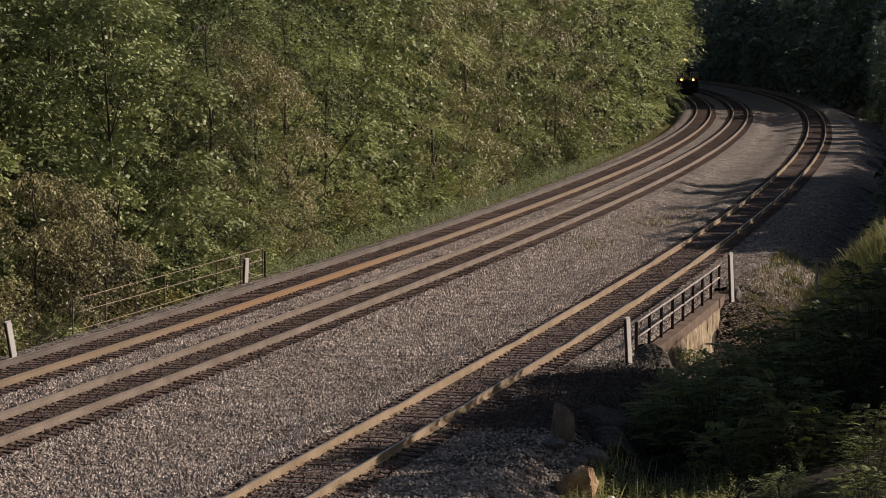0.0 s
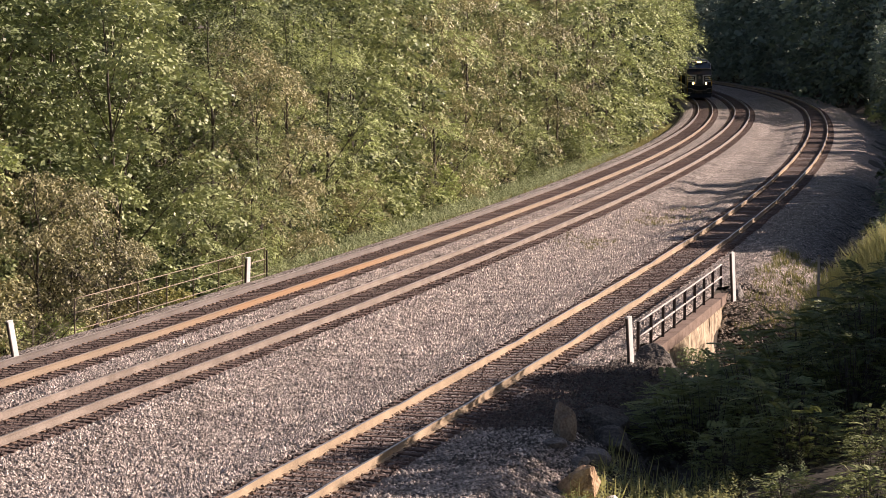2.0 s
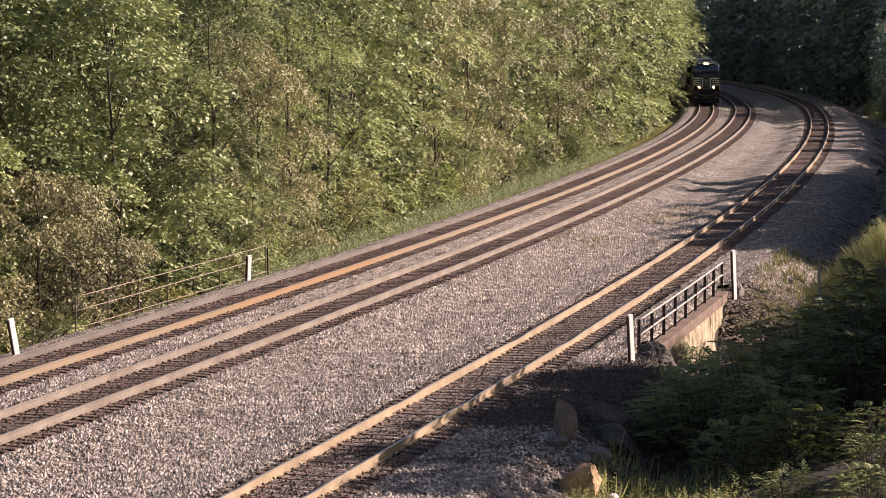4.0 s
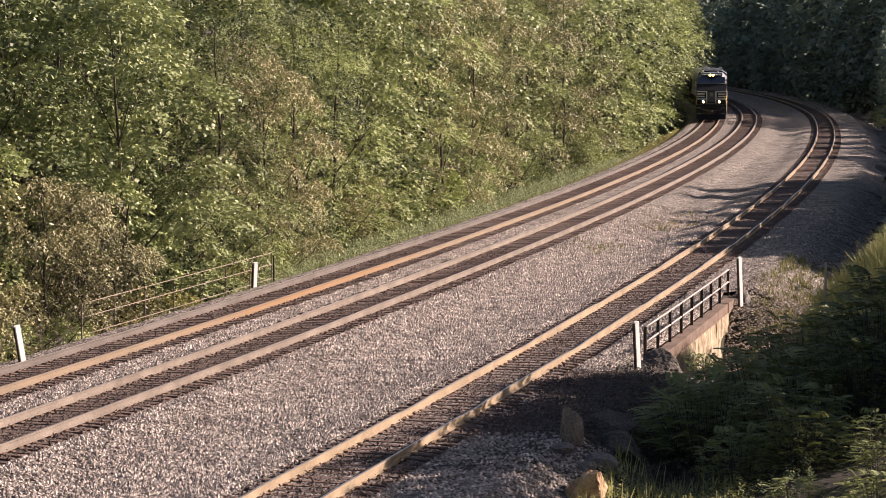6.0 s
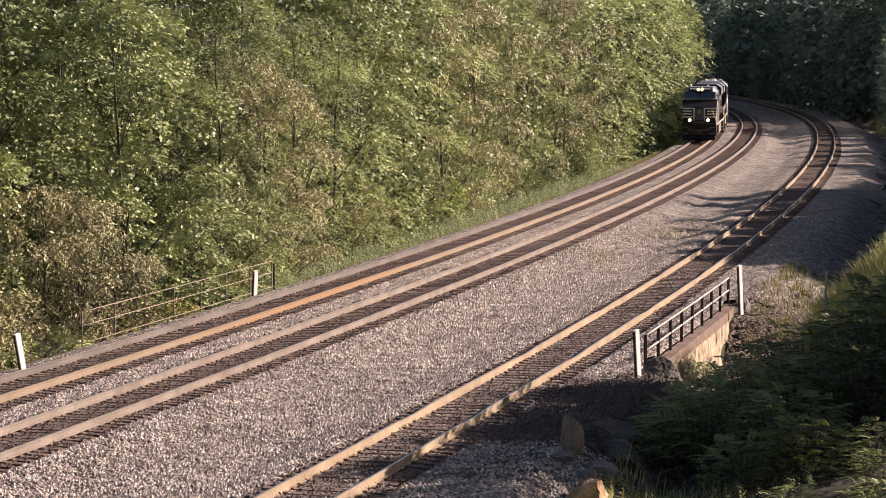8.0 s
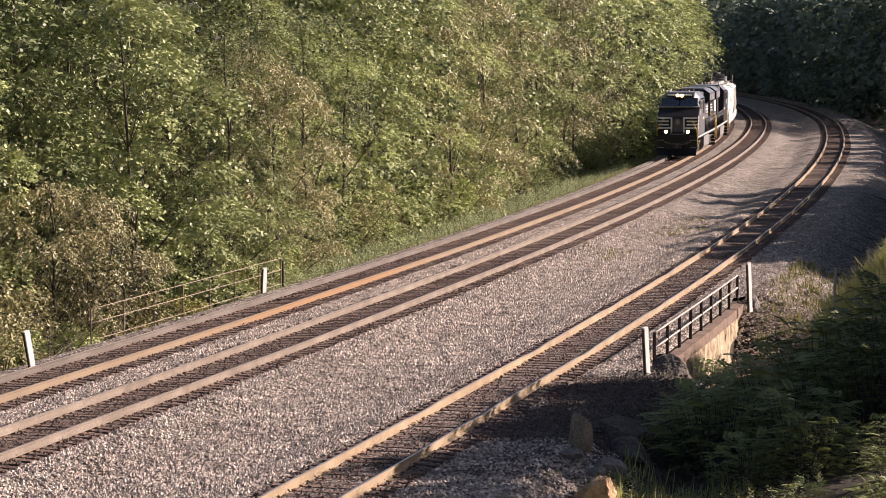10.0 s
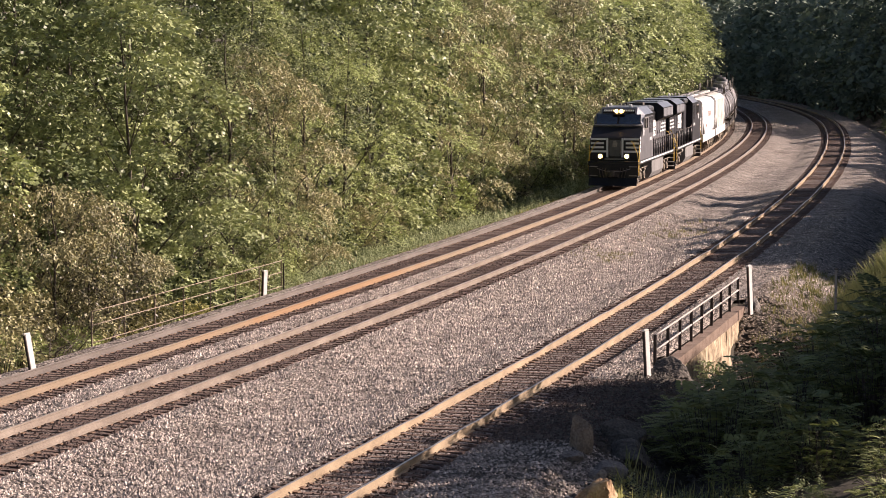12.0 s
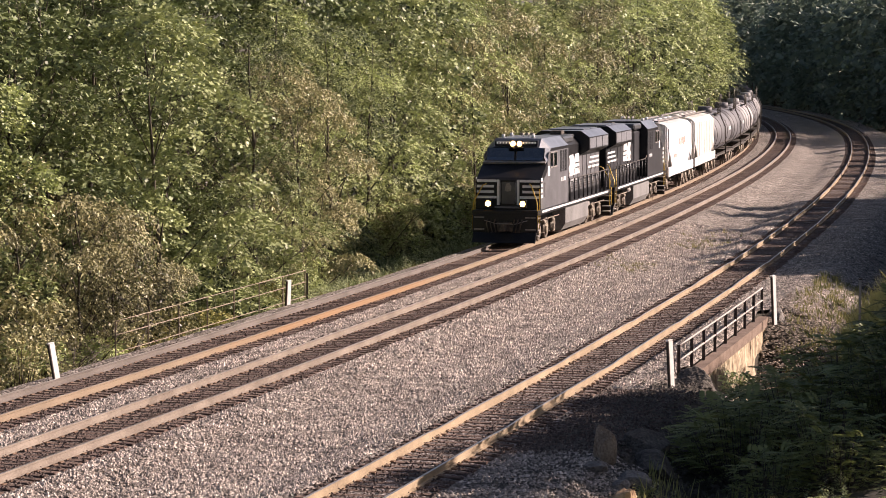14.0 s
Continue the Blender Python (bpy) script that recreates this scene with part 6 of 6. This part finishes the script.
    for i in range(5):
        bm = bmesh.new()
        x = (i - 2) * (half - 1.4) / 2.2
        add_tube(bm, [(x, 0, 4.44), (x, 0, 4.58)], [0.36, 0.33], 12)
        part("hatch", bm, mat, top)
    return top


def make_tank(half, mat, label):
    top = tagged(new("tank_car"), label, "freight car", "cars of the train")
    bm = bmesh.new()
    r, zc = 1.50, 2.72
    prof = [(-half + 0.55, 0.02), (-half + 0.58, 0.55), (-half + 0.72, 1.05), (-half + 1.0, 1.40), (-half + 1.25, r), (half - 1.25, r), (half - 1.0, 1.40), (half - 0.72, 1.05), (half - 0.58, 0.55), (half - 0.55, 0.02)]
    rings = [[bm.verts.new((x, q * math.cos(a), zc + q * math.sin(a))) for a in [2 * math.pi * k / 36 for k in range(36)]] for x, q in prof]
    for a, b in zip(rings, rings[1:]):
        for k in range(36):
            bm.faces.new((a[k], a[(k + 1) % 36], b[(k + 1) % 36], b[k])).smooth = True
    bm.faces.new(rings[0][::-1])
    bm.faces.new(rings[-1])
    shell = part("shell", fixed(bm), mat, top)
    for x in (-half + 1.45, -half * 0.33, half * 0.33, half - 1.45):
        bm = bmesh.new()
        a = [[bm.verts.new((x + d, q * math.cos(t), zc + q * math.sin(t))) for t in [2 * math.pi * k / 36 for k in range(36)]] for d, q in ((-0.06, r), (-0.06, r + 0.025), (0.06, r + 0.025), (0.06, r))]
        for u, v in zip(a, a[1:]):
            for k in range(36):
                bm.faces.new((u[k], u[(k + 1) % 36], v[(k + 1) % 36], v[k]))
        part("band", fixed(bm), M_GEAR, shell)
    bm = bmesh.new()
    add_tube(bm, [(0, 0, zc + r - 0.06), (0, 0, zc + r + 0.42)], [0.55, 0.52], 16)
    part("dome", bm, mat, top)
    bm = bmesh.new()
    for s in (-1, 1):
        add_box(bm, -1.5, 1.5, *sorted((s * 0.72, s * 1.12)), zc + r - 0.13, zc + r - 0.08)
    part("top_platform", bm, M_GEAR, top)
    for s in (-1, 1):
        bm = bmesh.new()
        for x in (-1.45, -0.5, 0.5, 1.45):
            add_tube(bm, [(x, s * 1.08, zc + r - 0.1), (x, s * 1.08, zc + r + 0.75)], 0.03, 5)
        add_tube(bm, [(-1.45, s * 1.08, zc + r + 0.74), (1.45, s * 1.08, zc + r + 0.74)], 0.03, 5)
        part("platform_railing", bm, M_GEAR, top)
        bm = bmesh.new()
        for d in (-0.22, 0.22):
            add_tube(bm, [(d, s * 1.13, zc + r - 0.1), (d, s * 1.55, zc + 0.4), (d, s * 1.58, 1.1)], 0.03, 5)
        for i in range(9):
            add_tube(bm, [(-0.22, s * 1.57, 1.2 + 0.3 * i), (0.22, s * 1.57, 1.2 + 0.3 * i)], 0.02, 4)
        part("ladder", bm, M_GEAR, top)
    bm = bmesh.new()
    for s in (-1, 1):
        add_tube(bm, [(-half + 0.5, s * 1.5, 2.0), (half - 0.5, s * 1.5, 2.0)], 0.03, 5)
        add_box(bm, -half + 0.3, half - 0.3, *sorted((s * 1.2, s * 1.5)), 1.14, 1.24, 0.01)
    part("side_sill", bm, M_GEAR, top)
    for s in (-1, 1):
        for i in range(5):
            bm = bmesh.new()
            a = 0.06
            x0 = -half + 2.2 + 0.42 * i
            add_box(bm, x0, x0 + 0.26, *sorted((s * (r + 0.004), s * (r + 0.012))), zc + 0.05, zc + 0.32)
            part("letter_bar", bm, M_MARK, shell, "small white lettering")
    for e in (-1, 1):
        bm = bmesh.new()
        add_box(bm, *sorted((e * (half - 2.6), e * (half - 0.3))), -1.4, 1.4, 0.98, 1.26, 0.03)
        part("end_frame", bm, M_GEAR, top)
        add_coupler(top, e * (half - 0.35), e)
        add_bogie(top, e * (half - 1.7), 2, 1.75, 0.46)
    return top


def build_train():
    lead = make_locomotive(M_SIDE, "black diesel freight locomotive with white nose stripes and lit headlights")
    TRAIN.append((lead, 9.9, 6.1, False))
    TRAIN.append((make_locomotive(M_REAR, "glossy black diesel freight locomotive coupled cab to the rear"), 30.3, 6.1, True))
    TRAIN.append((make_hopper(6.7, M_HOPPER, 0, "white covered hopper car with faded lettering"), 47.6, 4.95, False))
    TRAIN.append((make_hopper(7.2, M_CREAM, 9, "cream ribbed covered hopper car"), 62.1, 5.45, False))
    dark = make_tank(8.1, M_TANK, "dark grey tank car with a railed top platform")
    pale = make_tank(8.1, M_TANK_PALE, "pale dusty tank car with a railed top platform")
    at, used = 78.4, set()
    for i, kind in enumerate("ddpdpddpd"):
        src = dark if kind == "d" else pale
        ob = copy_thing(src, Matrix()) if kind in used else src
        used.add(kind)
        TRAIN.append((ob, at, 6.4, False))
        at += 16.5


build_train()

# ---- motion ----
S_END, S_SPEED, S_CURVE = 97.717, 19.654, -0.221
ARC_Y = [20 + 0.5 * i for i in range(1281)]
ARC_S = [0.0]
for a, b in zip(ARC_Y, ARC_Y[1:]):
    ARC_S.append(ARC_S[-1] + math.hypot(b - a, track_x(1, b) - track_x(1, a)))


def front_at(t):
    """Way along the track from its start to the leading ditch lights."""
    r = 14.0 - t
    return S_END + S_SPEED * r + S_CURVE * r * r


def on_track(s):
    y = float(np.interp(s, ARC_S, ARC_Y))
    return Vector((track_x(1, y), y, 0.0))


def vehicle_pose(s, half):
    """A vehicle centred at s with bogies half metres either way; it faces the camera end of the line."""
    a, b = on_track(s - half), on_track(s + half)
    d = a - b
    return Matrix.Translation((a + b) / 2) @ Matrix.Rotation(math.atan2(d.y, d.x), 4, "Z")


def motions():
    times = [0.5 * i for i in range(29)]
    for ob, back, half, flip in TRAIN:
        turn = Matrix.Rotation(math.pi, 4, "Z") if flip else Matrix()
        walk(ob, [(t, vehicle_pose(front_at(t) + back, half) @ turn) for t in times])
    ticks = [i / FPS for i in range(frame(14.0))]
    for top, back, half, flip in TRAIN:
        for ob in top.children_recursive:
            if ob.name.startswith("wheelset"):
                home, way = ob.matrix_basis.copy(), (-1 if flip else 1) / ob["radius"]
                walk(ob, [(t, home @ Matrix.Rotation((front_at(0.0) - front_at(t)) * way, 4, "Y")) for t in ticks])


motions()
